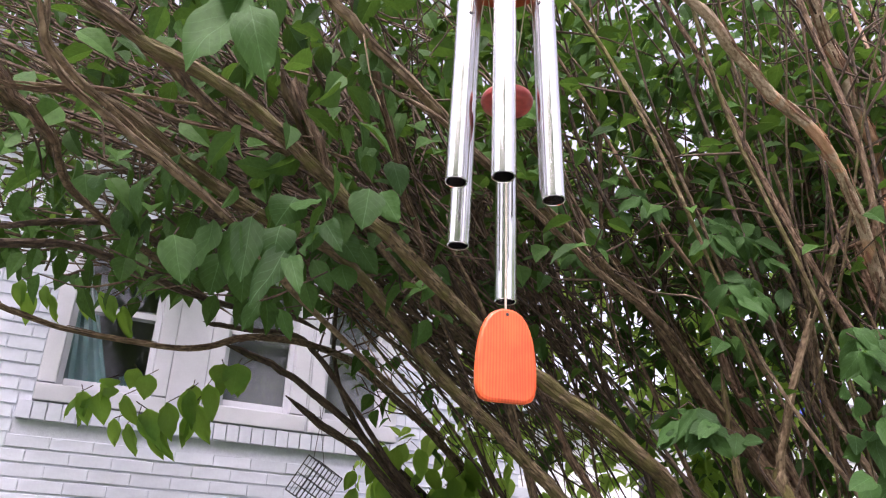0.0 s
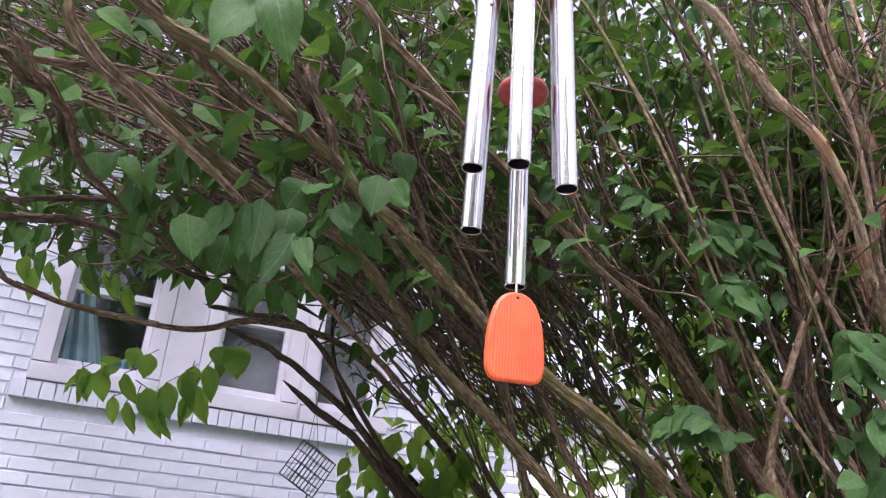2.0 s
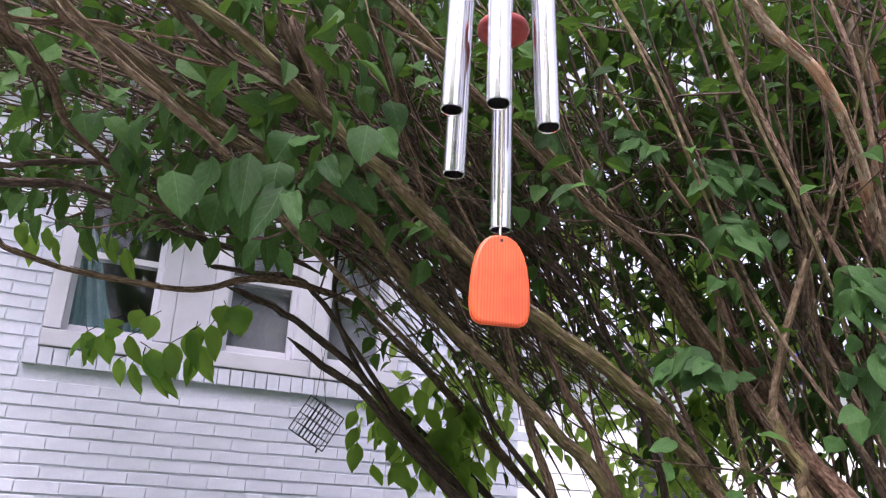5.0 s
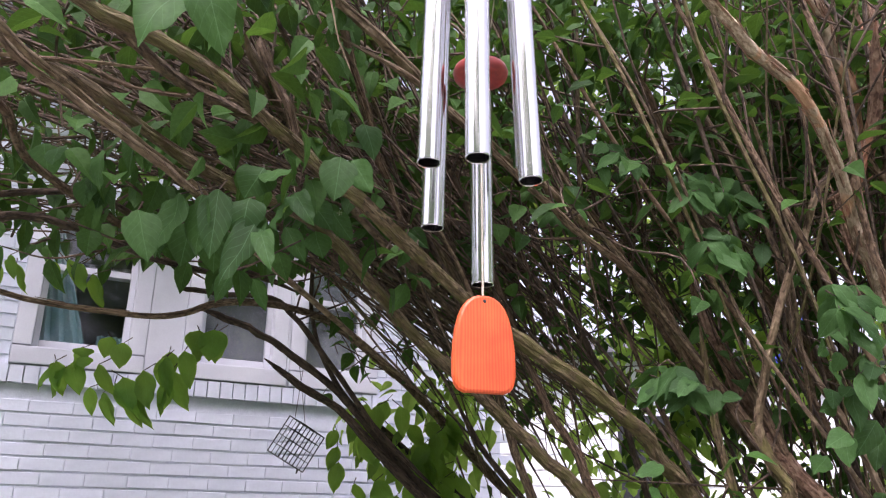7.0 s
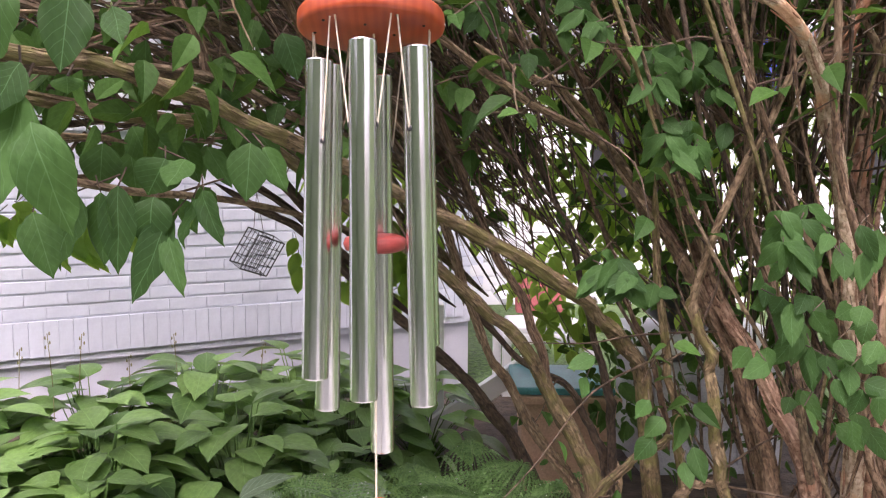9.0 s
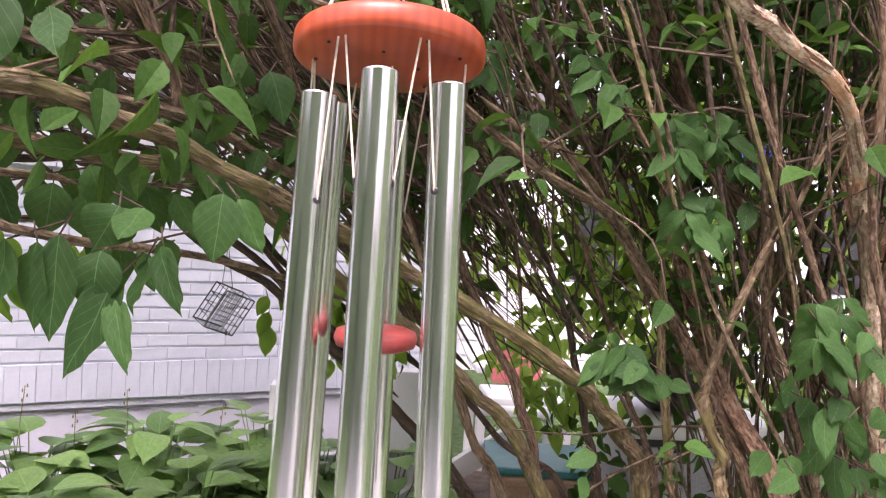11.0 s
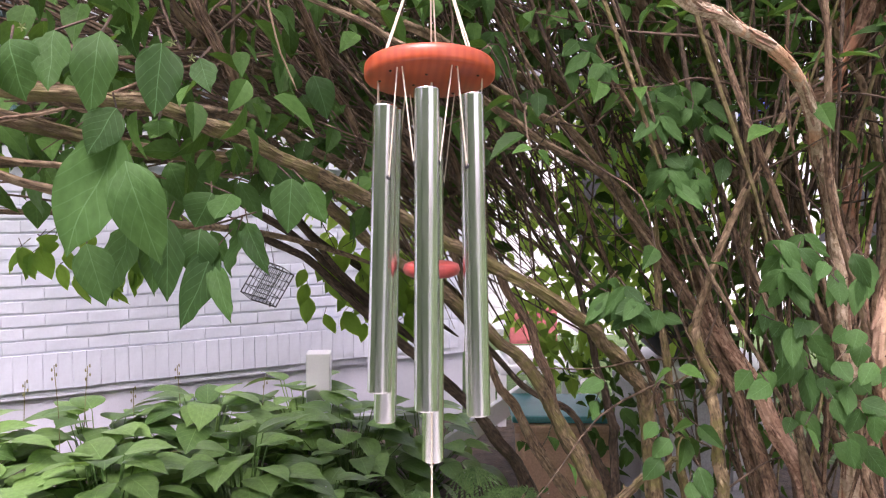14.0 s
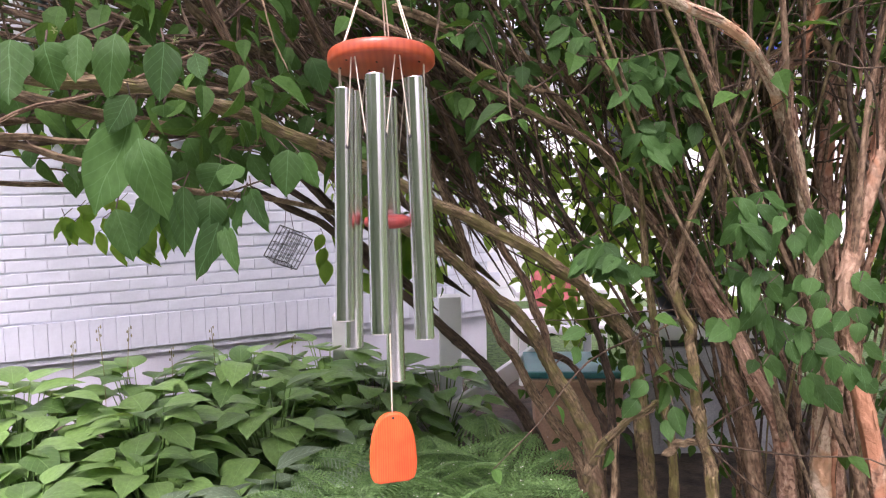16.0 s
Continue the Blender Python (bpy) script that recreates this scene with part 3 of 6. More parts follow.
# ---- suet cage ----
cage = empty("suet_feeder", (-0.338, 2.386, 1.30), label="dark wire suet cage hanging from a limb on thin chains", category="bird feeder")
CAGE = Matrix.Translation((-0.338, 2.386, 1.148)) @ pose(0, 0, 0, 0, 30, 0) @ pose(0, 0, 0, 0, 0, 52)


def wire(a, b, r=0.0011):
    return cord("wire", [CAGE @ Vector(a), CAGE @ Vector(b)], r, WIRE, cage, sides=5)


S, D = 0.057, 0.026
for y in (-D, D):
    for i in range(8):
        x = -S + 2 * S * i / 7
        wire((x, y, -S), (x, y, S), 0.0020 if i in (0, 7) else 0.0013)
    for i in range(5):
        z = -S + 2 * S * i / 4
        wire((-S, y, z), (S, y, z), 0.0020 if i in (0, 4) else 0.0013)
for i in range(8):
    x = -S + 2 * S * i / 7
    wire((x, -D, -S), (x, D, -S))
    if i in (0, 3, 7):
        wire((x, -D, S), (x, D, S))
for s in (-1, 1):
    for z in (-S / 2, 0, S / 2):
        wire((s * S, -D, z), (s * S, D, z))
cord("latch", [CAGE @ Vector((S, 0, -S)), CAGE @ Vector((S + 0.006, 0, -S - 0.012))], 0.0028, WIRE, cage, "small wire latch")
for s in (-1, 1):
    cord("chain", [CAGE @ Vector((-S * 0.6, s * D, S)), Vector((-0.338 + 0.006 * s, 2.386, 1.375))], 0.0010, WIRE, cage)

# ---- shrubs ----
arching_shrub = empty("arching_shrub", (0.55, 2.0, 0), label="large arching shrub with many brown stems and green leaves", category="shrub")
peeling_shrub = empty("peeling_shrub", (1.05, 1.7, 0), label="old shrub with thick peeling orange-brown trunks", category="shrub")
limb(arching_shrub, "limb", BARK_MOSS, 0.0308, 0.0149, (0.72, 1.86, 0.32), (0.70, 1.85, 0.61), (0.67, 1.84, 0.88), (0.64, 1.82, 0.95), (0.56, 1.78, 1.04), (0.48, 1.71, 1.11), (0.37, 1.66, 1.19), (0.24, 1.61, 1.26), (0.10, 1.52, 1.34), (-0.09, 1.30, 1.44), (-0.19, 1.19, 1.49), (-0.27, 1.07, 1.52), (-0.33, 0.97, 1.53), (-0.41, 0.88, 1.53), (-0.49, 0.78, 1.52))
limb(arching_shrub, "limb", BARK_MOSS, 0.0313, 0.0150, (0.57, 1.82, 0.35), (0.56, 1.84, 0.56), (0.54, 1.85, 0.67), (0.49, 1.84, 0.78), (0.42, 1.83, 0.90), (0.36, 1.81, 1.00), (0.28, 1.80, 1.08), (0.16, 1.77, 1.18), (-0.02, 1.64, 1.31), (-0.18, 1.46, 1.45), (-0.31, 1.32, 1.48), (-0.41, 1.18, 1.49), (-0.49, 1.03, 1.51), (-0.62, 0.94, 1.55))
limb(arching_shrub, "limb", BARK_DARK, 0.0325, 0.0151, (0.61, 2.32, 0.04), (0.48, 2.32, 0.47), (0.36, 2.30, 0.67), (0.20, 2.32, 0.85), (0.05, 2.34, 0.98), (-0.09, 2.31, 1.11), (-0.21, 2.27, 1.23), (-0.33, 2.23, 1.30), (-0.42, 2.19, 1.36))
limb(arching_shrub, "limb", BARK, 0.0223, 0.0085, (0.40, 2.74, 0.95), (0.17, 2.60, 1.17), (-0.00, 2.49, 1.32), (-0.21, 2.33, 1.47), (-0.34, 2.11, 1.48), (-0.47, 1.92, 1.44), (-0.61, 1.83, 1.38), (-0.81, 1.73, 1.38), (-0.93, 1.62, 1.39), (-0.97, 1.61, 1.43))
limb(arching_shrub, "limb", BARK_DARK, 0.0194, 0.0072, (0.29, 2.76, 0.91), (-0.03, 2.56, 1.16), (-0.21, 2.45, 1.30), (-0.30, 2.28, 1.48), (-0.30, 2.15, 1.67), (-0.35, 1.89, 1.77))
limb(arching_shrub, "limb", BARK, 0.0277, 0.0117, (0.56, 1.91, 0.30), (0.55, 1.93, 0.50), (0.51, 1.95, 0.62), (0.44, 1.96, 0.71), (0.37, 1.98, 0.84), (0.31, 1.99, 0.93), (0.25, 1.98, 1.08), (0.20, 1.97, 1.25), (0.11, 1.85, 1.46), (-0.03, 1.72, 1.65), (-0.19, 1.59, 1.79))
limb(arching_shrub, "limb", BARK_RED, 0.0253, 0.0117, (0.58, 1.82, 0.35), (0.57, 1.83, 0.53), (0.55, 1.85, 0.63), (0.52, 1.86, 0.72), (0.46, 1.87, 0.82), (0.43, 1.88, 0.95), (0.38, 1.90, 1.08), (0.31, 1.89, 1.20), (0.24, 1.88, 1.36), (0.16, 1.80, 1.54), (0.06, 1.67, 1.72), (-0.02, 1.59, 1.84))
limb(arching_shrub, "limb", BARK, 0.0219, 0.0080, (0.88, 1.97, 1.06), (0.78, 1.93, 1.18), (0.63, 1.85, 1.37), (0.54, 1.76, 1.45), (0.37, 1.63, 1.52), (0.26, 1.54, 1.57), (0.14, 1.45, 1.64), (0.00, 1.30, 1.69), (-0.16, 1.21, 1.74))
limb(arching_shrub, "limb", BARK_DARK, 0.0192, 0.0098, (0.69, 2.10, 0.20), (0.68, 2.14, 0.65), (0.66, 2.10, 0.78), (0.62, 2.12, 0.93), (0.58, 2.08, 1.06), (0.54, 2.10, 1.22), (0.44, 2.08, 1.43), (0.32, 2.01, 1.66), (0.26, 1.92, 1.84), (0.18, 1.79, 2.01))
limb(arching_shrub, "limb", BARK_RED, 0.0171, 0.0093, (0.87, 2.02, 1.11), (0.77, 2.06, 1.27), (0.67, 2.06, 1.42), (0.53, 1.98, 1.63), (0.33, 1.81, 1.81), (0.16, 1.63, 1.93))
limb(arching_shrub, "stem", BARK_PALE, 0.0057, 0.0097, (-0.53, 0.79, 1.57), (-0.52, 0.85, 1.47), (-0.45, 0.94, 1.43), (-0.38, 1.03, 1.40), (-0.32, 1.14, 1.37), (-0.20, 1.54, 1.33), (0.05, 2.03, 1.21))
limb(arching_shrub, "limb", BARK, 0.0074, 0.0139, (-0.50, 0.79, 1.56), (-0.45, 0.82, 1.53), (-0.42, 0.89, 1.53), (-0.37, 1.00, 1.52), (-0.31, 1.11, 1.53), (-0.23, 1.24, 1.54), (-0.12, 1.47, 1.50), (0.03, 1.77, 1.44), (0.30, 2.20, 1.33))
limb(arching_shrub, "stem", BARK_RED, 0.0076, 0.0096, (-0.66, 0.92, 1.53), (-0.64, 0.98, 1.51), (-0.63, 1.09, 1.50), (-0.67, 1.26, 1.50), (-0.65, 1.57, 1.52), (-0.54, 2.01, 1.52))
limb(arching_shrub, "limb", BARK_PALE, 0.0097, 0.0165, (-0.25, 1.01, 1.80), (-0.19, 1.08, 1.77), (-0.12, 1.19, 1.76), (-0.03, 1.31, 1.74), (0.07, 1.48, 1.73), (0.23, 1.65, 1.70), (0.47, 1.94, 1.66), (0.79, 2.31, 1.56))
limb(arching_shrub, "stem", BARK_RED, 0.0069, 0.0103, (-0.17, 1.21, 1.83), (-0.13, 1.31, 1.74), (-0.10, 1.40, 1.65), (-0.05, 1.56, 1.55), (-0.01, 1.70, 1.47), (0.08, 1.97, 1.36))
limb(arching_shrub, "stem", BARK, 0.0072, 0.0115, (-0.30, 1.16, 1.70), (-0.28, 1.29, 1.66), (-0.22, 1.46, 1.64), (-0.11, 1.63, 1.63), (0.07, 1.85, 1.62))
limb(arching_shrub, "stem", BARK_DARK, 0.0060, 0.0119, (-0.91, 1.38, 1.47), (-0.81, 1.42, 1.50), (-0.69, 1.51, 1.55), (-0.62, 1.66, 1.56), (-0.50, 1.89, 1.54), (-0.32, 2.21, 1.55))
limb(arching_shrub, "stem", BARK_DARK, 0.0088, 0.0120, (-0.85, 1.30, 1.40), (-0.76, 1.39, 1.45), (-0.69, 1.49, 1.47), (-0.62, 1.70, 1.49), (-0.49, 2.01, 1.53))
limb(arching_shrub, "stem", BARK_RED, 0.0024, 0.0044, (-0.59, 0.80, 1.42), (-0.54, 0.85, 1.43), (-0.48, 0.93, 1.49), (-0.42, 1.07, 1.53), (-0.29, 1.26, 1.62), (-0.11, 1.50, 1.69))
limb(peeling_shrub, "trunk", BARK_TAN, 0.0400, 0.0095, (1.09, 1.61, 0.10), (1.07, 1.61, 0.51), (1.07, 1.62, 0.74), (1.06, 1.62, 0.97), (1.02, 1.60, 1.18), (0.96, 1.54, 1.38), (0.88, 1.46, 1.50), (0.77, 1.32, 1.59), (0.64, 1.18, 1.64), (0.51, 1.08, 1.67), (0.38, 0.93, 1.66), (0.25, 0.85, 1.70))
limb(peeling_shrub, "trunk", BARK_PEEL, 0.0370, 0.0190, (1.24, 1.79, -0.03), (1.21, 1.80, 0.49), (1.18, 1.81, 0.92), (1.18, 1.82, 1.23), (1.17, 1.84, 1.44), (1.18, 1.81, 1.60), (1.19, 1.77, 1.76), (1.16, 1.70, 1.99), (1.12, 1.63, 2.28))
limb(peeling_shrub, "limb", BARK_PEEL, 0.0229, 0.0151, (0.96, 1.57, 1.43), (0.95, 1.61, 1.59), (0.97, 1.57, 1.66), (1.00, 1.53, 1.75), (0.97, 1.40, 1.95))
limb(peeling_shrub, "limb", BARK_PALE, 0.0135, 0.0086, (1.13, 1.65, 1.02), (1.14, 1.63, 1.35), (1.10, 1.60, 1.49), (1.05, 1.59, 1.65), (1.00, 1.57, 1.71), (0.88, 1.49, 1.84))
limb(peeling_shrub, "trunk", BARK_PEEL, 0.0311, 0.0171, (1.22, 1.51, 0.16), (1.16, 1.51, 0.61), (1.07, 1.52, 1.04), (1.09, 1.52, 1.22), (1.14, 1.52, 1.47), (1.15, 1.47, 1.74), (1.11, 1.40, 2.06))
limb(peeling_shrub, "limb", BARK_MOSS, 0.0180, 0.0141, (0.81, 1.61, 0.38), (0.80, 1.63, 0.61), (0.79, 1.64, 0.70), (0.76, 1.63, 0.84), (0.75, 1.63, 0.98), (0.71, 1.64, 1.09), (0.71, 1.64, 1.14))
limb(peeling_shrub, "stem", BARK_PALE, 0.0115, 0.0087, (0.71, 1.64, 1.07), (0.71, 1.63, 1.16), (0.75, 1.59, 1.33), (0.80, 1.56, 1.46), (0.85, 1.52, 1.60), (0.90, 1.49, 1.66))
limb(peeling_shrub, "stem", BARK_MOSS, 0.0181, 0.0094, (0.77, 1.75, 0.30), (0.76, 1.78, 0.55), (0.75, 1.79, 0.70), (0.74, 1.80, 0.82), (0.72, 1.81, 0.91), (0.70, 1.83, 1.09), (0.69, 1.84, 1.25), (0.67, 1.81, 1.39))
limb(arching_shrub, "limb", BARK_DARK, 0.0182, 0.0119, (0.69, 2.17, 0.42), (0.67, 2.18, 0.57), (0.63, 2.20, 0.66), (0.57, 2.21, 0.77), (0.44, 2.22, 0.84), (0.34, 2.24, 0.95), (0.21, 2.21, 1.10), (0.11, 2.13, 1.24))
limb(arching_shrub, "stem", BARK_RED, 0.0119, 0.0084, (0.81, 2.03, 0.64), (0.77, 2.00, 0.81), (0.74, 2.01, 0.91), (0.67, 1.98, 1.05), (0.61, 2.00, 1.24), (0.50, 1.93, 1.46))
limb(arching_shrub, "limb", BARK_MOSS, 0.0147, 0.0112, (0.51, 1.72, 0.58), (0.53, 1.73, 0.64), (0.60, 1.72, 0.73), (0.67, 1.71, 0.78), (0.70, 1.70, 0.80))
limb(peeling_shrub, "stem", BARK_PALE, 0.0111, 0.0108, (0.70, 1.69, 0.66), (0.75, 1.67, 0.70), (0.80, 1.64, 0.71))
limb(peeling_shrub, "limb", BARK_RED, 0.0172, 0.0119, (1.00, 1.79, 0.34), (0.99, 1.81, 0.52), (0.96, 1.82, 0.66), (0.93, 1.84, 0.79), (0.90, 1.85, 0.93), (0.85, 1.87, 1.12), (0.78, 1.90, 1.32))
limb(arching_shrub, "stem", BARK_PALE, 0.0141, 0.0106, (0.60, 1.77, 0.37), (0.60, 1.78, 0.55), (0.60, 1.80, 0.71))
limb(arching_shrub, "limb", BARK_RED, 0.0100, 0.0122, (-0.30, 1.24, 1.75), (-0.28, 1.25, 1.69), (-0.24, 1.26, 1.62), (-0.22, 1.29, 1.52))
limb(arching_shrub, "limb", BARK_DARK, 0.0060, 0.0131, (-0.62, 2.00, 1.50), (-0.56, 2.04, 1.50), (-0.40, 2.08, 1.50), (-0.33, 2.12, 1.46), (-0.22, 2.21, 1.33), (-0.10, 2.29, 1.18), (0.08, 2.36, 1.01))
limb(arching_shrub, "limb", BARK_DARK, 0.0082, 0.0194, (-0.58, 2.09, 1.47), (-0.48, 2.13, 1.44), (-0.39, 2.17, 1.40), (-0.22, 2.25, 1.28), (-0.06, 2.33, 1.12), (0.15, 2.40, 0.92))
limb(peeling_shrub, "limb", BARK_RED, 0.0291, 0.0159, (1.01, 1.71, 0.11), (0.97, 1.71, 0.53), (0.94, 1.78, 0.78), (0.87, 1.86, 0.99), (0.75, 1.88, 1.20), (0.61, 1.86, 1.39))
limb(peeling_shrub, "limb", BARK_PEEL, 0.0378, 0.0126, (1.01, 1.63, 0.24), (0.99, 1.65, 0.68), (0.95, 1.74, 0.86), (0.86, 1.87, 1.08), (0.80, 1.94, 1.26), (0.73, 1.96, 1.50), (0.67, 1.89, 1.72), (0.59, 1.81, 1.96))
limb(peeling_shrub, "limb", BARK_RED, 0.0236, 0.0136, (1.19, 1.89, 0.97), (1.12, 1.97, 1.19), (0.95, 1.95, 1.44), (0.78, 1.88, 1.64), (0.65, 1.80, 1.81), (0.50, 1.62, 1.97))
limb(peeling_shrub, "limb", BARK, 0.0333, 0.0151, (1.42, 1.99, 0.01), (1.39, 2.06, 0.69), (1.26, 2.11, 1.17), (1.14, 2.10, 1.55), (1.05, 1.99, 1.85), (0.96, 1.82, 2.17))
limb(peeling_shrub, "limb", BARK_TAN, 0.0190, 0.0120, (1.00, 1.58, 1.69), (0.97, 1.54, 1.86), (0.91, 1.48, 1.95), (0.85, 1.42, 2.04), (0.77, 1.34, 2.14), (0.72, 1.28, 2.24))
limb(arching_shrub, "stem", BARK_PALE, 0.0020, 0.0017, (-0.15, 1.03, 1.69), (-0.14, 1.02, 1.64), (-0.13, 1.03, 1.60), (-0.11, 1.04, 1.55))
limb(arching_shrub, "stem", BARK_PALE, 0.0062, 0.0070, (-0.494, 0.74, 1.487), (-0.496, 0.80, 1.456), (-0.468, 0.93, 1.453), (-0.402, 1.12, 1.444), (-0.353, 1.30, 1.441))
limb(arching_shrub, "stem", BARK_PALE, 0.0030, 0.0045, (-0.68, 1.00, 1.543), (-0.47, 1.12, 1.602), (-0.37, 1.20, 1.622), (-0.30, 1.40, 1.676))
limb(arching_shrub, "stem", BARK_RED, 0.0090, 0.0110, (-0.81, 1.10, 1.657), (-0.80, 1.20, 1.649), (-0.81, 1.35, 1.679), (-0.88, 1.60, 1.705))
limb(arching_shrub, "stem", BARK_RED, 0.0060, 0.0115, (-0.19, 1.60, 2.10), (-0.134, 1.65, 1.837), (-0.07, 1.75, 1.707), (0.004, 1.90, 1.527))
limb(arching_shrub, "limb", BARK_PALE, 0.0070, 0.0140, (0.215, 1.50, 1.633), (0.31, 1.60, 1.59), (0.43, 1.75, 1.575), (0.57, 1.85, 1.457), (0.69, 1.90, 1.252))
BROWN_WOOD = [(p, f) for p, f, m in LIMB_SIZES if m in (BARK, BARK_MOSS, BARK_RED)]
OLD_WOOD = [(p, f) for p, f, m in LIMB_SIZES if m in (BARK_PEEL, BARK_TAN)]

NEAR_FORM = leaf_form(18, fold=0.2, droop=0.12, tip=0.34, foot=(0.20, 0.54, 0.88))
NEAR_MESHES = []
LEAF_COPIES = {}


def near_leaves(shrub, rows, material=None):
    """Large leaves, each from its stalk to its tip, with its width."""
    if material:
        r2 = np.random.default_rng(len(rows) + int(abs(rows[0][0]) * 1000))
        shifts = [(*r2.normal(0, 0.03, 2), r2.normal(0.012, 0.022)) for _ in rows]
        rows = [(*r[:3], *(np.array(r[:3]) + 1.02 * (np.array(r[3:6]) - r[:3])), r[6] * 1.1) for r in rows]
        rows = [(r[0] + 0.05, *r[1:3], r[3] + 0.05, *r[4:]) if r[1] > 2.2 else r for r in rows]
        rows = rows + [(r[0] + a, r[1] + abs(b), r[2] + c, r[3] + 1.3 * a, r[4] + abs(b), r[5] + 1.4 * c, r[6] * 0.9) for r, (a, b, c) in zip(rows, shifts) if r[1] < 2.2 or r[0] > -0.08]
    for bx, by, bz, tx, ty, tz, w in rows:
        rng = np.random.default_rng(int(abs(bx * 7919 + bz * 104729) * 1000) % 100000)
        b, e = np.array((bx, by, bz)), np.array((tx, ty, tz))
        e = e + rng.normal(0, 0.012, 3) * [0.2, 1, 0.2]
        n = np.linalg.norm(e - b)
        R = frame_of(e - b, np.array((rng.normal(0, 0.45), -1.0, 0.5 + rng.normal(0, 0.4))))
        if not NEAR_MESHES:
            V, F, U = NEAR_FORM
            for k, (bend, lift) in enumerate(((0.0, 0.0), (0.10, 0.06), (-0.12, -0.05))):
                W = V.copy()
                W[:, 0] += bend * V[:, 1] ** 2 * 0.6
                W[:, 2] += lift * np.sin(V[:, 1] * 5.0) + 0.03 * np.sin(V[:, 0] * 14 + V[:, 1] * 9 + k)
                me = bpy.data.meshes.new("leaf")
                me.from_pydata([tuple(p) for p in W], [], F)
                lay = me.uv_layers.new(name="UVMap")
                for loop in me.loops:
                    lay.data[loop.index].uv = U[loop.vertex_index]
                me.materials.append(NEAR_LEAF)
                for p in me.polygons:
                    p.use_smooth = True
                NEAR_MESHES.append(me)
        pick = int(rng.integers(3))
        if material and (material.name, pick) not in LEAF_COPIES:
            me = NEAR_MESHES[pick].copy()
            me.materials[0] = material
            LEAF_COPIES[material.name, pick] = me
        ob = new("leaf", LEAF_COPIES[material.name, pick] if material else NEAR_MESHES[pick])
        m = Matrix([[*(R[i] * [w * (0.8 if material else 0.98), n, n]), b[i]] for i in range(3)] + [[0, 0, 0, 1]])
        ob.parent = shrub
        ob.matrix_parent_inverse = Matrix.Translation(-Vector(shrub.location))
        ob.matrix_basis = m
        # stalk back to the twig
        STALKS.append((b, b + np.array((rng.normal(0, 0.02), 0.02, 0.01 + 0.12 * n))))


STALKS = []
near_leaves(arching_shrub, [(-0.238, 0.687, 1.463, -0.289, 0.664, 1.354, 0.071), (-0.230, 0.684, 1.437, -0.198, 0.660, 1.343, 0.053), (-0.253, 0.697, 1.556, -0.255, 0.675, 1.480, 0.044), (-0.199, 0.694, 1.546, -0.196, 0.673, 1.480, 0.043), (-0.295, 0.698, 1.557, -0.295, 0.679, 1.504, 0.039), (-0.373, 0.700, 1.552, -0.361, 0.679, 1.479, 0.061), (-0.334, 0.699, 1.548, -0.320, 0.679, 1.492, 0.058), (-0.164, 0.691, 1.532, -0.156, 0.674, 1.500, 0.026), (-0.239, 0.689, 1.486, -0.267, 0.672, 1.441, 0.039), (-0.201, 0.687, 1.475, -0.200, 0.672, 1.461, 0.032)])
near_leaves(arching_shrub, [(-0.228, 1.076, 1.336, -0.274, 1.047, 1.225, 0.054), (-0.230, 1.073, 1.310, -0.199, 1.046, 1.247, 0.033), (-0.250, 1.079, 1.361, -0.256, 1.053, 1.289, 0.065), (-0.320, 1.082, 1.367, -0.321, 1.053, 1.267, 0.056), (-0.297, 1.082, 1.376, -0.294, 1.051, 1.262, 0.051), (-0.353, 1.084, 1.368, -0.379, 1.054, 1.264, 0.065), (-0.409, 1.083, 1.341, -0.376, 1.054, 1.264, 0.056), (-0.199, 1.077, 1.360, -0.206, 1.051, 1.294, 0.045), (-0.185, 1.078, 1.369, -0.152, 1.051, 1.307, 0.035), (-0.235, 1.084, 1.412, -0.259, 1.060, 1.362, 0.065)])
near_leaves(arching_shrub, [(-0.208, 1.083, 1.411, -0.231, 1.060, 1.375, 0.056), (-0.123, 1.082, 1.433, -0.128, 1.055, 1.357, 0.058), (-0.105, 1.081, 1.428, -0.080, 1.054, 1.368, 0.042), (-0.477, 1.095, 1.440, -0.485, 1.069, 1.375, 0.054), (-0.542, 1.098, 1.445, -0.551, 1.076, 1.418, 0.042)])
near_leaves(arching_shrub, [(-0.839, 1.934, 1.275, -0.872, 1.933, 1.199, 0.036), (-0.823, 1.930, 1.286, -0.795, 1.930, 1.203, 0.056), (-0.760, 1.930, 1.283, -0.724, 1.928, 1.207, 0.047), (-0.608, 1.922, 1.299, -0.601, 1.918, 1.227, 0.056), (-0.557, 1.915, 1.315, -0.528, 1.918, 1.225, 0.050), (-0.654, 1.934, 1.270, -0.632, 1.939, 1.174, 0.061), (-0.702, 1.941, 1.254, -0.676, 1.944, 1.165, 0.070), (-0.749, 1.955, 1.219, -0.719, 1.954, 1.141, 0.042), (-0.722, 1.946, 1.240, -0.651, 1.945, 1.160, 0.042), (-0.521, 1.896, 1.362, -0.531, 1.886, 1.308, 0.070)], LEAF_LIT_BEHIND)
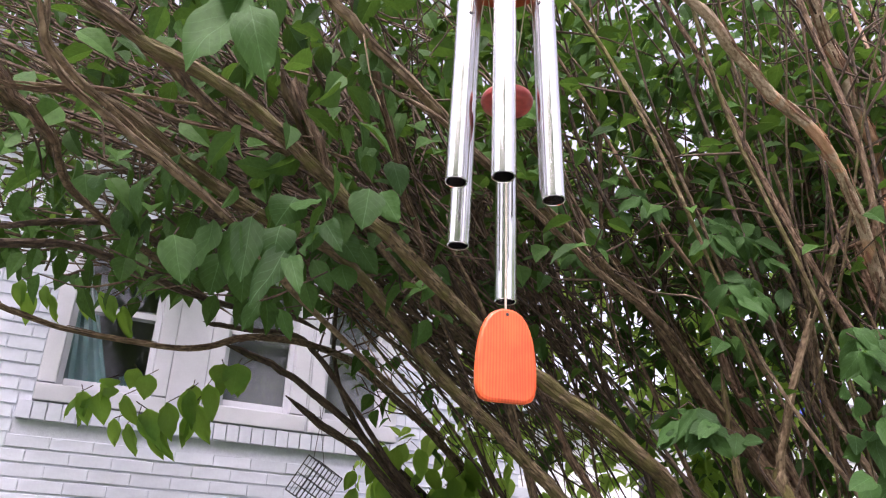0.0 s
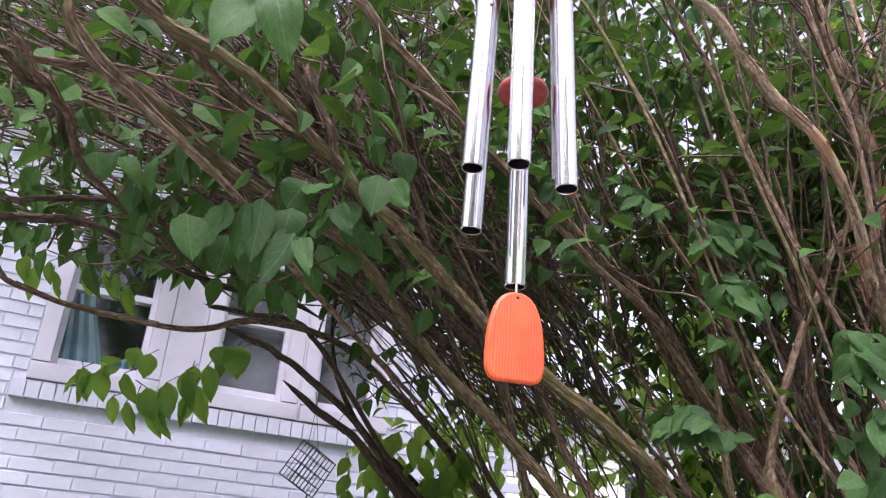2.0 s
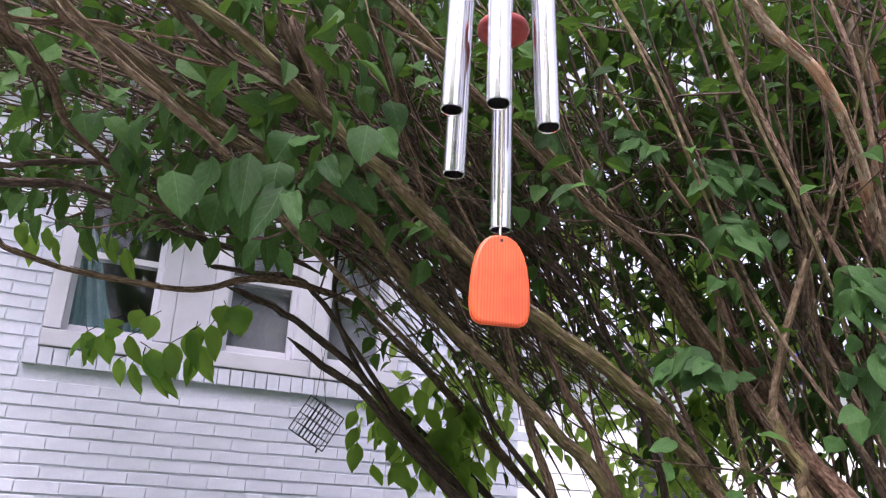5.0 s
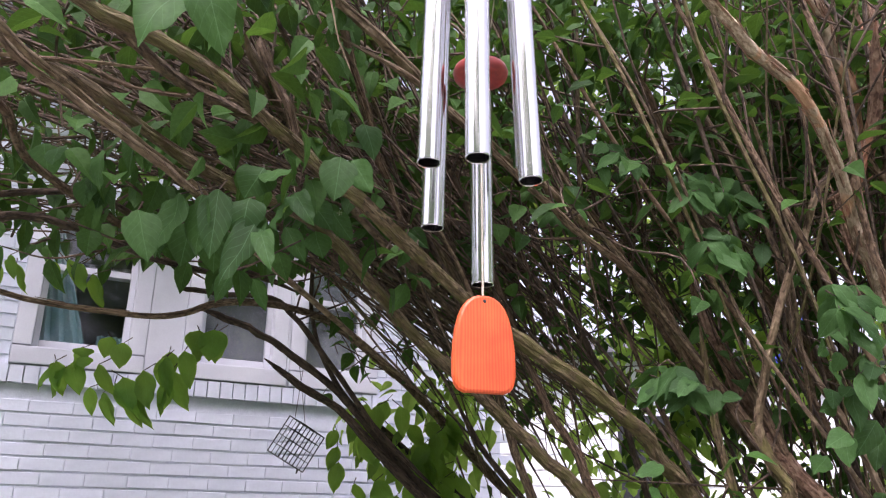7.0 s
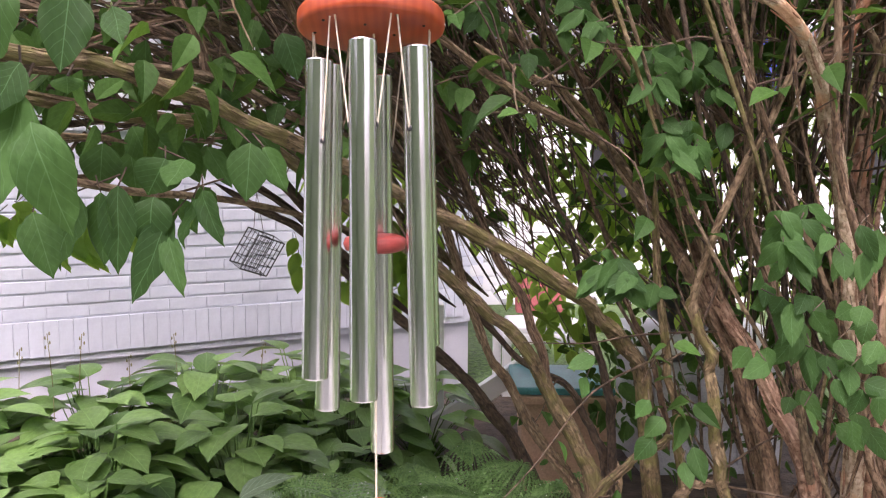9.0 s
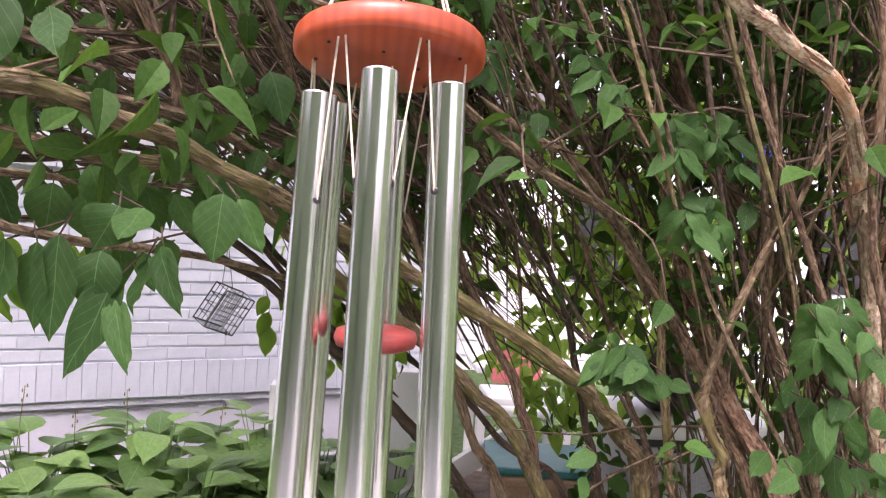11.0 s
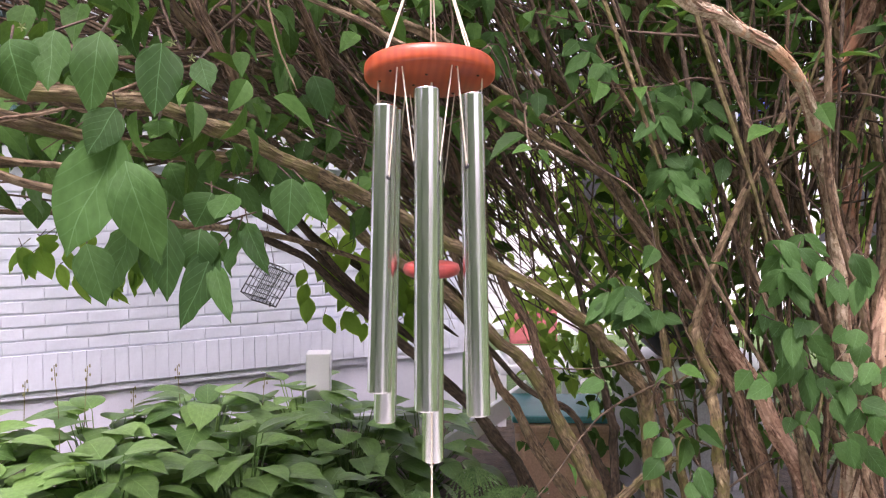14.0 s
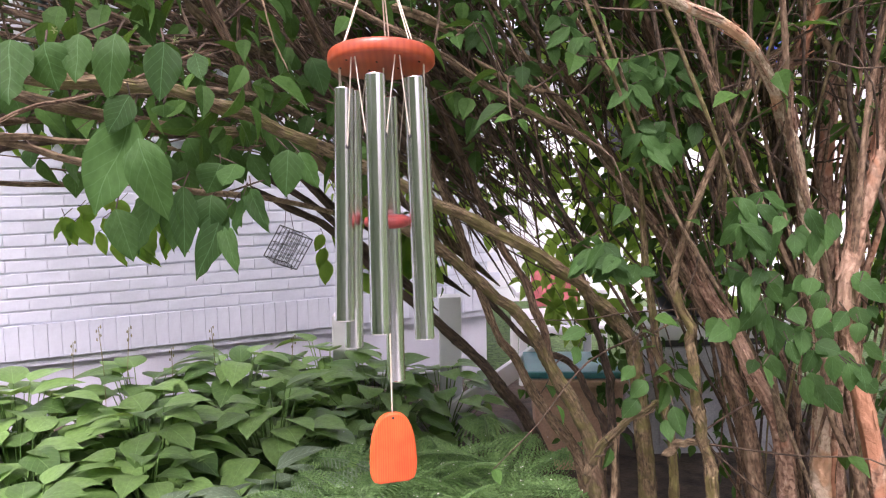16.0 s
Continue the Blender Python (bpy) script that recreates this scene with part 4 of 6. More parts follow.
near_leaves(arching_shrub, [(-0.486, 1.895, 1.364, -0.488, 1.894, 1.285, 0.077), (-0.701, 1.910, 1.332, -0.703, 1.902, 1.273, 0.063), (-0.798, 1.916, 1.320, -0.792, 1.895, 1.293, 0.056), (-0.597, 1.942, 1.247, -0.600, 1.939, 1.173, 0.047), (-1.030, 1.835, 1.535, -1.017, 1.832, 1.463, 0.047), (-0.973, 1.839, 1.525, -0.951, 1.833, 1.458, 0.036), (-0.882, 1.840, 1.517, -0.851, 1.837, 1.444, 0.042), (-0.811, 1.843, 1.508, -0.788, 1.840, 1.435, 0.050)], LEAF_LIT_BEHIND)
near_leaves(arching_shrub, [(-0.608, 1.355, 1.514, -0.612, 1.354, 1.454, 0.064), (-0.575, 1.358, 1.506, -0.585, 1.357, 1.445, 0.059), (-0.496, 1.378, 1.450, -0.473, 1.385, 1.371, 0.064), (-0.420, 1.381, 1.440, -0.436, 1.388, 1.360, 0.071), (-0.376, 1.386, 1.427, -0.377, 1.392, 1.349, 0.064), (-0.368, 1.370, 1.468, -0.337, 1.373, 1.396, 0.054), (-0.291, 1.379, 1.442, -0.262, 1.380, 1.375, 0.047), (-0.248, 1.381, 1.435, -0.208, 1.384, 1.363, 0.039), (-0.335, 1.374, 1.455, -0.285, 1.368, 1.408, 0.054), (-0.202, 1.364, 1.477, -0.160, 1.357, 1.430, 0.054)])
near_leaves(arching_shrub, [(-0.164, 1.368, 1.464, -0.126, 1.366, 1.408, 0.041), (-0.339, 1.412, 1.359, -0.373, 1.411, 1.300, 0.045), (-0.306, 1.416, 1.346, -0.277, 1.415, 1.285, 0.032), (-0.252, 1.358, 1.494, -0.246, 1.353, 1.445, 0.054), (-0.143, 1.305, 1.626, -0.171, 1.294, 1.593, 0.064), (-0.110, 1.310, 1.613, -0.083, 1.312, 1.543, 0.054), (-0.129, 1.322, 1.582, -0.105, 1.309, 1.552, 0.043), (-0.688, 1.334, 1.570, -0.669, 1.334, 1.508, 0.075), (-0.193, 1.383, 1.428, -0.177, 1.377, 1.380, 0.054)])
near_leaves(arching_shrub, [(0.758, 1.326, 1.169, 0.745, 1.296, 1.099, 0.039), (0.796, 1.323, 1.154, 0.811, 1.295, 1.113, 0.034), (0.841, 1.317, 1.105, 0.848, 1.290, 1.076, 0.039), (0.793, 1.317, 1.093, 0.794, 1.286, 1.021, 0.044), (0.864, 1.311, 1.059, 0.848, 1.283, 1.013, 0.038), (0.781, 1.307, 0.990, 0.771, 1.281, 0.965, 0.027), (0.834, 1.310, 1.037, 0.846, 1.282, 0.995, 0.031), (0.888, 1.307, 1.028, 0.913, 1.281, 1.018, 0.042), (0.888, 1.308, 1.031, 0.930, 1.281, 1.017, 0.047), (0.951, 1.301, 0.989, 0.963, 1.272, 0.937, 0.042)])
near_leaves(arching_shrub, [(0.998, 1.311, 1.106, 1.010, 1.284, 1.080, 0.051), (0.982, 1.317, 1.154, 1.016, 1.288, 1.124, 0.051), (0.887, 1.321, 1.164, 0.865, 1.295, 1.131, 0.039), (0.915, 1.314, 1.102, 0.878, 1.288, 1.066, 0.037), (0.772, 1.336, 1.271, 0.790, 1.306, 1.223, 0.025), (0.760, 1.334, 1.251, 0.777, 1.304, 1.190, 0.031), (0.879, 1.335, 1.304, 0.900, 1.305, 1.247, 0.034), (0.852, 1.331, 1.250, 0.835, 1.304, 1.212, 0.034), (0.827, 1.336, 1.288, 0.798, 1.310, 1.260, 0.029), (0.863, 1.302, 0.964, 0.874, 1.272, 0.908, 0.042)])
near_leaves(arching_shrub, [(0.884, 1.307, 1.018, 0.871, 1.278, 0.972, 0.037), (0.715, 1.317, 1.066, 0.665, 1.293, 1.049, 0.039), (0.784, 1.327, 1.184, 0.759, 1.301, 1.156, 0.034), (0.704, 1.334, 1.224, 0.682, 1.307, 1.192, 0.034), (0.890, 1.331, 1.261, 0.881, 1.302, 1.209, 0.037), (0.980, 1.300, 0.982, 0.976, 1.272, 0.950, 0.042), (0.954, 1.312, 1.094, 0.915, 1.286, 1.068, 0.034)])
near_leaves(arching_shrub, [(0.793, 1.420, 1.158, 0.780, 1.388, 1.084, 0.041), (0.837, 1.420, 1.167, 0.856, 1.389, 1.125, 0.036), (0.875, 1.407, 1.054, 0.861, 1.378, 1.019, 0.041), (0.824, 1.414, 1.101, 0.765, 1.384, 1.038, 0.047), (0.907, 1.405, 1.043, 0.915, 1.375, 0.998, 0.040), (0.806, 1.402, 0.977, 0.789, 1.374, 0.952, 0.029), (0.829, 1.402, 0.989, 0.849, 1.372, 0.949, 0.032), (0.906, 1.405, 1.049, 0.914, 1.376, 1.017, 0.045), (0.969, 1.397, 0.982, 0.974, 1.366, 0.930, 0.050), (1.011, 1.393, 0.966, 1.032, 1.362, 0.915, 0.045)])
near_leaves(arching_shrub, [(1.085, 1.402, 1.075, 1.107, 1.374, 1.060, 0.054), (1.075, 1.408, 1.130, 1.106, 1.377, 1.093, 0.054), (0.923, 1.414, 1.144, 0.873, 1.390, 1.134, 0.041), (0.955, 1.411, 1.121, 0.937, 1.381, 1.075, 0.040), (0.778, 1.433, 1.280, 0.788, 1.402, 1.225, 0.027), (0.860, 1.430, 1.274, 0.854, 1.397, 1.203, 0.032), (0.950, 1.424, 1.248, 0.922, 1.393, 1.180, 0.036), (0.899, 1.426, 1.250, 0.892, 1.396, 1.209, 0.036), (0.813, 1.433, 1.286, 0.802, 1.404, 1.251, 0.031), (0.946, 1.391, 0.920, 0.979, 1.360, 0.872, 0.045)])
near_leaves(arching_shrub, [(0.925, 1.395, 0.947, 0.926, 1.364, 0.902, 0.040), (0.763, 1.413, 1.069, 0.736, 1.384, 1.028, 0.041), (0.794, 1.421, 1.162, 0.756, 1.394, 1.141, 0.036), (0.786, 1.428, 1.227, 0.767, 1.399, 1.192, 0.036), (0.964, 1.425, 1.264, 0.955, 1.394, 1.209, 0.040), (1.047, 1.388, 0.926, 1.066, 1.360, 0.908, 0.045), (1.032, 1.401, 1.052, 1.011, 1.373, 1.015, 0.036)])
near_leaves(arching_shrub, [(0.883, 1.507, 1.095, 0.839, 1.475, 1.024, 0.044), (0.929, 1.507, 1.105, 0.916, 1.475, 1.052, 0.038), (0.938, 1.504, 1.077, 0.933, 1.473, 1.040, 0.044), (0.891, 1.503, 1.054, 0.881, 1.468, 0.972, 0.049), (0.937, 1.499, 1.029, 0.959, 1.467, 0.988, 0.043), (0.880, 1.494, 0.963, 0.859, 1.465, 0.937, 0.030), (0.881, 1.494, 0.958, 0.900, 1.462, 0.914, 0.034), (0.990, 1.497, 1.028, 1.012, 1.467, 1.007, 0.047), (1.022, 1.488, 0.954, 1.068, 1.458, 0.940, 0.053), (1.092, 1.489, 0.984, 1.136, 1.457, 0.951, 0.047)])
near_leaves(arching_shrub, [(1.081, 1.498, 1.069, 1.079, 1.467, 1.032, 0.057), (1.070, 1.505, 1.141, 1.105, 1.473, 1.103, 0.057), (0.946, 1.507, 1.112, 0.897, 1.480, 1.093, 0.044), (1.017, 1.505, 1.116, 0.960, 1.477, 1.089, 0.042), (0.815, 1.524, 1.232, 0.829, 1.490, 1.176, 0.028), (0.882, 1.522, 1.242, 0.887, 1.488, 1.169, 0.034), (0.963, 1.521, 1.256, 0.944, 1.487, 1.184, 0.038), (0.963, 1.517, 1.223, 0.964, 1.486, 1.183, 0.038), (0.916, 1.526, 1.294, 0.906, 1.496, 1.257, 0.032), (0.946, 1.485, 0.894, 0.992, 1.453, 0.855, 0.047)])
near_leaves(arching_shrub, [(0.980, 1.491, 0.967, 0.974, 1.459, 0.916, 0.042), (0.772, 1.507, 1.047, 0.725, 1.478, 1.016, 0.044), (0.811, 1.515, 1.145, 0.765, 1.488, 1.132, 0.038), (0.805, 1.518, 1.175, 0.791, 1.488, 1.137, 0.038), (1.032, 1.521, 1.281, 1.021, 1.488, 1.222, 0.042), (1.133, 1.483, 0.940, 1.153, 1.453, 0.921, 0.047), (1.047, 1.497, 1.045, 1.005, 1.468, 1.014, 0.038)])
near_leaves(arching_shrub, [(0.662, 1.499, 0.849, 0.665, 1.466, 0.794, 0.042), (0.642, 1.496, 0.819, 0.645, 1.465, 0.779, 0.034), (0.602, 1.507, 0.907, 0.560, 1.477, 0.873, 0.042), (0.582, 1.503, 0.868, 0.546, 1.473, 0.825, 0.044), (0.574, 1.511, 0.942, 0.535, 1.483, 0.923, 0.034), (0.539, 1.537, 1.185, 0.489, 1.510, 1.173, 0.044), (0.585, 1.534, 1.174, 0.566, 1.503, 1.125, 0.044), (0.544, 1.537, 1.193, 0.504, 1.509, 1.165, 0.038), (0.591, 1.532, 1.160, 0.615, 1.504, 1.155, 0.029), (0.466, 1.523, 1.027, 0.412, 1.497, 1.014, 0.038)])
near_leaves(arching_shrub, [(0.448, 1.520, 0.988, 0.434, 1.490, 0.956, 0.034), (0.609, 1.580, 1.646, 0.568, 1.549, 1.594, 0.048), (0.668, 1.579, 1.652, 0.661, 1.547, 1.602, 0.048), (0.679, 1.576, 1.631, 0.694, 1.546, 1.609, 0.042), (0.629, 1.561, 1.460, 0.622, 1.529, 1.410, 0.038), (0.733, 1.561, 1.493, 0.715, 1.528, 1.435, 0.038), (0.587, 1.566, 1.492, 0.551, 1.536, 1.450, 0.034), (0.335, 1.588, 1.627, 0.331, 1.556, 1.576, 0.036), (0.401, 1.590, 1.674, 0.412, 1.559, 1.630, 0.034), (0.176, 1.605, 1.739, 0.176, 1.572, 1.678, 0.038)])
near_leaves(arching_shrub, [(-0.004, 2.530, 1.233, 0.045, 2.514, 1.169, 0.055), (-0.218, 2.540, 1.213, -0.190, 2.538, 1.115, 0.070), (-0.197, 2.550, 1.189, -0.235, 2.533, 1.130, 0.049), (0.046, 2.566, 1.139, 0.018, 2.549, 1.079, 0.046), (-0.193, 2.512, 1.286, -0.210, 2.500, 1.214, 0.050), (-0.215, 2.537, 1.222, -0.168, 2.518, 1.166, 0.048), (-0.202, 2.563, 1.155, -0.226, 2.547, 1.093, 0.046), (0.054, 2.526, 1.240, 0.105, 2.515, 1.165, 0.063), (-0.038, 2.561, 1.154, -0.007, 2.554, 1.068, 0.063), (-0.133, 2.507, 1.296, -0.169, 2.502, 1.206, 0.067)], LEAF_LIT_BEHIND)
near_leaves(arching_shrub, [(-0.181, 2.546, 1.197, -0.182, 2.531, 1.132, 0.045), (-0.099, 2.554, 1.175, -0.072, 2.539, 1.109, 0.049), (0.036, 2.537, 1.212, 0.085, 2.528, 1.130, 0.066), (-0.184, 2.577, 1.119, -0.131, 2.563, 1.049, 0.060), (-0.064, 2.533, 1.228, -0.012, 2.520, 1.155, 0.061), (0.023, 2.571, 1.127, 0.051, 2.561, 1.047, 0.060), (-0.041, 2.554, 1.172, -0.030, 2.547, 1.087, 0.060), (0.032, 2.575, 1.116, -0.014, 2.570, 1.028, 0.070), (-0.071, 2.570, 1.133, -0.123, 2.559, 1.058, 0.063), (0.027, 2.581, 1.101, 0.063, 2.566, 1.035, 0.052)], LEAF_LIT_BEHIND)
near_leaves(arching_shrub, [(0.057, 2.581, 1.101, 0.097, 2.564, 1.038, 0.052)], LEAF_LIT_BEHIND)
near_leaves(arching_shrub, [(-0.071, 2.446, 1.037, -0.045, 2.433, 0.972, 0.049), (0.020, 2.388, 1.183, 0.013, 2.385, 1.094, 0.062), (-0.094, 2.424, 1.093, -0.077, 2.414, 1.023, 0.050), (0.057, 2.452, 1.019, 0.105, 2.438, 0.955, 0.056), (0.040, 2.442, 1.045, 0.067, 2.426, 0.987, 0.045), (-0.011, 2.420, 1.102, 0.002, 2.418, 1.010, 0.065), (-0.273, 2.389, 1.190, -0.297, 2.374, 1.133, 0.043), (-0.031, 2.418, 1.108, 0.028, 2.407, 1.038, 0.063), (-0.094, 2.403, 1.147, -0.130, 2.398, 1.066, 0.062), (-0.196, 2.395, 1.173, -0.165, 2.390, 1.087, 0.063)], LEAF_LIT_BEHIND)
near_leaves(arching_shrub, [(-0.220, 2.446, 1.042, -0.183, 2.431, 0.984, 0.047), (0.007, 2.454, 1.013, 0.039, 2.449, 0.929, 0.064), (-0.090, 2.360, 1.259, -0.068, 2.357, 1.169, 0.064), (-0.265, 2.424, 1.101, -0.286, 2.420, 1.015, 0.063), (-0.159, 2.442, 1.050, -0.104, 2.432, 0.976, 0.064), (-0.093, 2.457, 1.010, -0.101, 2.443, 0.950, 0.043), (-0.202, 2.374, 1.226, -0.244, 2.367, 1.150, 0.061), (-0.002, 2.401, 1.151, -0.056, 2.392, 1.078, 0.062), (-0.269, 2.407, 1.144, -0.295, 2.395, 1.078, 0.050), (-0.147, 2.417, 1.115, -0.187, 2.404, 1.053, 0.052)], LEAF_LIT_BEHIND)
near_leaves(arching_shrub, [(-0.042, 2.433, 1.069, -0.016, 2.422, 1.000, 0.052)], LEAF_LIT_BEHIND)



def hanging_spray(shrub, x, y, z, pairs, size, material=None):
    """A short drooping twig with narrow leaves in opposite pairs and one at its end."""
    r3 = np.random.default_rng(int(abs(x * 977 + z * 613) * 100))
    turn = r3.uniform(-0.9, 0.9)
    side = np.array((math.cos(turn), math.sin(turn), 0.0))
    run = np.array((r3.normal(0, 0.35), -0.35, -0.75))
    rows = []
    for k in range(pairs):
        p = np.array((x, y, z)) + run * size * 0.55 * k
        for q in ((-1, 1) if k < pairs - 1 else (-1, 0, 1)):
            e = p + (side * q * 0.75 + np.array((r3.normal(0, 0.12), -0.15, -0.75 + r3.normal(0, 0.12)))) * size * r3.uniform(0.8, 1.15)
            rows.append((*p, *e, size * 0.52))
    near_leaves(shrub, rows, material)


for spot in ((0.553, 1.50, 1.622), (0.614, 1.54, 1.639), (0.685, 1.58, 1.612), (0.578, 1.50, 1.493), (0.641, 1.52, 1.494), (0.737, 1.33, 1.329), (0.796, 1.36, 1.338),
             (0.516, 1.55, 1.222), (0.494, 1.60, 1.231), (0.358, 1.70, 1.651), (0.423, 1.60, 1.738), (0.242, 1.60, 1.753), (0.129, 1.90, 1.622),
             (0.754, 1.90, 1.908), (0.867, 1.95, 1.887), (0.801, 1.90, 1.756), (0.703, 1.90, 1.699), (0.601, 1.70, 2.189), (0.507, 1.70, 2.144), (0.605, 2.10, 1.670), (0.408, 2.00, 1.843), (-0.086, 1.60, 1.563), (-0.251, 1.50, 1.547)):
    hanging_spray(peeling_shrub if spot[0] > 0.7 else arching_shrub, *spot, 3, 0.062)

# finer stems between the measured limbs, rising from the two clumps and arching over
rng = np.random.default_rng(5)


def clear_of_view(path):
    """True where a stem keeps out of the free space round the chime and the camera."""
    x, y, z = path.T
    if len(path) == 1 and y[0] < 1.25 + 0.5 * (z[0] - 1.5):
        return False
    return not np.any((y < 1.25) & (z < 1.9) & (z > 0.3) & (np.abs(x) < 0.9)) and not np.any((y < 0.9) & (z < 2.2)) and not np.any((y > 3.4) & (x < 0.6) & (z < 2.4)) and not np.any((z < 1.25) & (x < 0.1)) and not np.any((x < -0.16 * y) & (z < 0.86 + 0.37 * np.hypot(x, y)) & (y > 1.2))


def left_room(path):
    """True in the space between the window's line of sight and the crown, beside the chime."""
    x, y, z = np.atleast_2d(path).T
    return np.all((x < 0.12) & (y > 0.88) & (z > 0.84 + 0.37 * np.hypot(x, y)) & (z > 1.40 + 0.05 * y) & ((x < -0.14) | (y > 1.3)))


STEMS = []
SHAGGY = []
tries = 0
while len(STEMS) < 150 and tries < 9000:
    tries += 1
    right = rng.random() < 0.42
    if right:
        b = np.array((rng.normal(1.2, 0.13), rng.normal(2.0, 0.22), 0.0))
        lean = np.array((rng.normal(-0.18, 0.5), rng.normal(-0.1, 0.35), 0))
    else:
        b = np.array((rng.normal(0.62, 0.09), rng.normal(2.35, 0.2), 0.0))
        lean = np.array((rng.normal(-0.75, 0.4), rng.normal(-0.12, 0.42), 0))
    h = rng.uniform(1.9, 3.2)
    pts = [b + lean * h * s ** 1.35 + np.array((0, 0, h * (s - 0.16 * np.hypot(*lean[:2]) * s * s))) + rng.normal(0, 0.03, 3) * (s > 0) for s in np.linspace(0, 1, 7)]
    path = spline(pts, 5)
    if not clear_of_view(path):
        continue
    r = rng.uniform(0.0028, 0.0078)
    if not right:
        path = path[15:]
    elif len(STEMS) % 4:
        path = path[12:]
    STEMS.append((path, r))
    V, F, U = tube(path, np.linspace(r, r * 0.35, len(path)) * np.clip(0.2 + np.arange(len(path)) / 6, 0, 1), 7, 0.06, tries)
    mats = (BARK_DARK, BARK, BARK_DARK, BARK_RED, BARK_MOSS)
    raw("stem", V, F, mats[len(STEMS) % 5], peeling_shrub if right else arching_shrub, "", True, U)

# upright reddish shoots crowding round the old trunks
for k in range(38):
    b = np.array((rng.uniform(0.98, 1.6), rng.uniform(1.5, 2.15), 0.0))
    lean = np.array((rng.normal(-0.06, 0.17), rng.normal(-0.06, 0.12), 0))
    h = rng.uniform(1.9, 2.7)
    pts = [b + lean * h * q ** 1.3 + np.array((0, 0, h * q)) + rng.normal(0, 0.022, 3) * (q > 0) for q in np.linspace(0, 1, 9)]
    path = spline(pts, 4)
    if not clear_of_view(path):
        continue
    if k % 3 == 0:
        path = path[10:]
    r = rng.uniform(0.004, 0.0125)
    STEMS.append((path, r))
    V, F, U = tube(path, np.linspace(r, r * 0.45, len(path)) * np.clip((0.2 if k % 3 == 0 else 1.0) + np.arange(len(path)) / 6, 0, 1), 8, 0.09, 400 + k)
    raw("stem", V, F, (BARK_RED, BARK_RED, BARK_PEEL, BARK_DARK, BARK)[k % 5], peeling_shrub, "", True, U)
    if r > 0.009:
        SHAGGY.append((path, lambda q, r=r: r * (1 - 0.55 * q)))

# thicket of thin dead stems behind the limbs, sweeping up from the clump, joined
HV, HF, HU = [], [], []
FRINGE = []
made, tries = 0, 0
while made < 400 and tries < 9000:
    tries += 1
    s0 = np.array((rng.normal(0.36, 0.12), rng.normal(2.2, 0.25), rng.uniform(1.15, 1.6)))
    e0 = np.array((rng.uniform(-2.6, 0.35), rng.uniform(1.35, 3.2), rng.uniform(1.7, 3.1)))
    if made % 5 == 0:
        s0 += np.array((0.55, 0, 0.35))
        e0[0] += 1.5
    near = made % 5 == 1
    if near:
        s0 = np.array((rng.uniform(-0.25, 0.1), rng.uniform(1.45, 1.75), rng.uniform(1.45, 1.65)))
        e0 = np.array((rng.uniform(-1.9, -0.5), rng.uniform(0.95, 2.1), rng.uniform(1.6, 2.6)))
    mid = (s0 + e0) / 2 + np.array((0, 0, rng.uniform(0.0, 0.3))) + rng.normal(0, 0.05, 3)
    path = spline([s0, mid, e0], 8)
    path = path + np.stack([np.interp(np.arange(len(path)), np.arange(0, len(path), 4), rng.normal(0, 0.018, len(range(0, len(path), 4)))) for _ in range(3)], 1)
    if not (left_room(path) if near else clear_of_view(path[3:])):
        continue
    made += 1
    r = rng.uniform(0.002, 0.0065)
    V, F, U = tube(path, np.linspace(r, r * 0.4, len(path)) * np.clip(0.2 + np.arange(len(path)) / 5, 0, 1), 5, 0.05, tries)
    o = len(HV)
    HV += V
    HF += [tuple(o + q for q in f) for f in F]
    HU += U
# loose shoots that cross the arching stems, and a fringe of dark twigs before the windows
for k in range(330):
    fringe = k % 3 == 0
    if fringe:
        s0 = np.array((rng.uniform(-1.25, -0.1), rng.uniform(1.5, 2.3), 0))
        s0[2] = 0.86 + rng.uniform(0.335, 0.42) * np.hypot(s0[0], s0[1])
        d = np.array((rng.normal(-0.5, 0.5), rng.normal(-0.2, 0.3), rng.normal(0.0, 0.16)))
    else:
        s0 = np.array((rng.uniform(-1.5, 0.1), rng.uniform(1.2, 2.2), rng.uniform(1.6, 2.2)))
        d = np.array((rng.normal(-0.1, 0.5), rng.normal(-0.1, 0.4), rng.normal(0.35, 0.45)))
    d = d / np.linalg.norm(d) * rng.uniform(0.18, 0.55)
    path = spline([s0, s0 + d * 0.5 + rng.normal(0, 0.03, 3), s0 + d + rng.normal(0, 0.03, 3)], 6)
    if np.any(path[:, 1] < 1.0) or (not fringe and not left_room(path)) or np.any(path[:, 2] < 0.86 + 0.30 * np.hypot(path[:, 0], path[:, 1])):
        continue
    r = rng.uniform(0.0016, 0.004)
    V, F, U = tube(path, np.linspace(r, r * 0.5, len(path)), 5, 0.05, k)
    o = len(HV)
    HV += V
    HF += [tuple(o + q for q in f) for f in F]
    HU += U
    if fringe:
        FRINGE.append(path)
tagged(raw("thicket", HV, HF, BARK_THIN, arching_shrub, "tangle of thin brown dead stems", True, HU), kind="stuff")

# twigs: short crooked shoots from the stems and limbs, joined
TWIGS = []
TV, TF, TU = [], [], []
HOSTS = [p for p, r in STEMS] + LIMB_PATHS + LIMB_PATHS
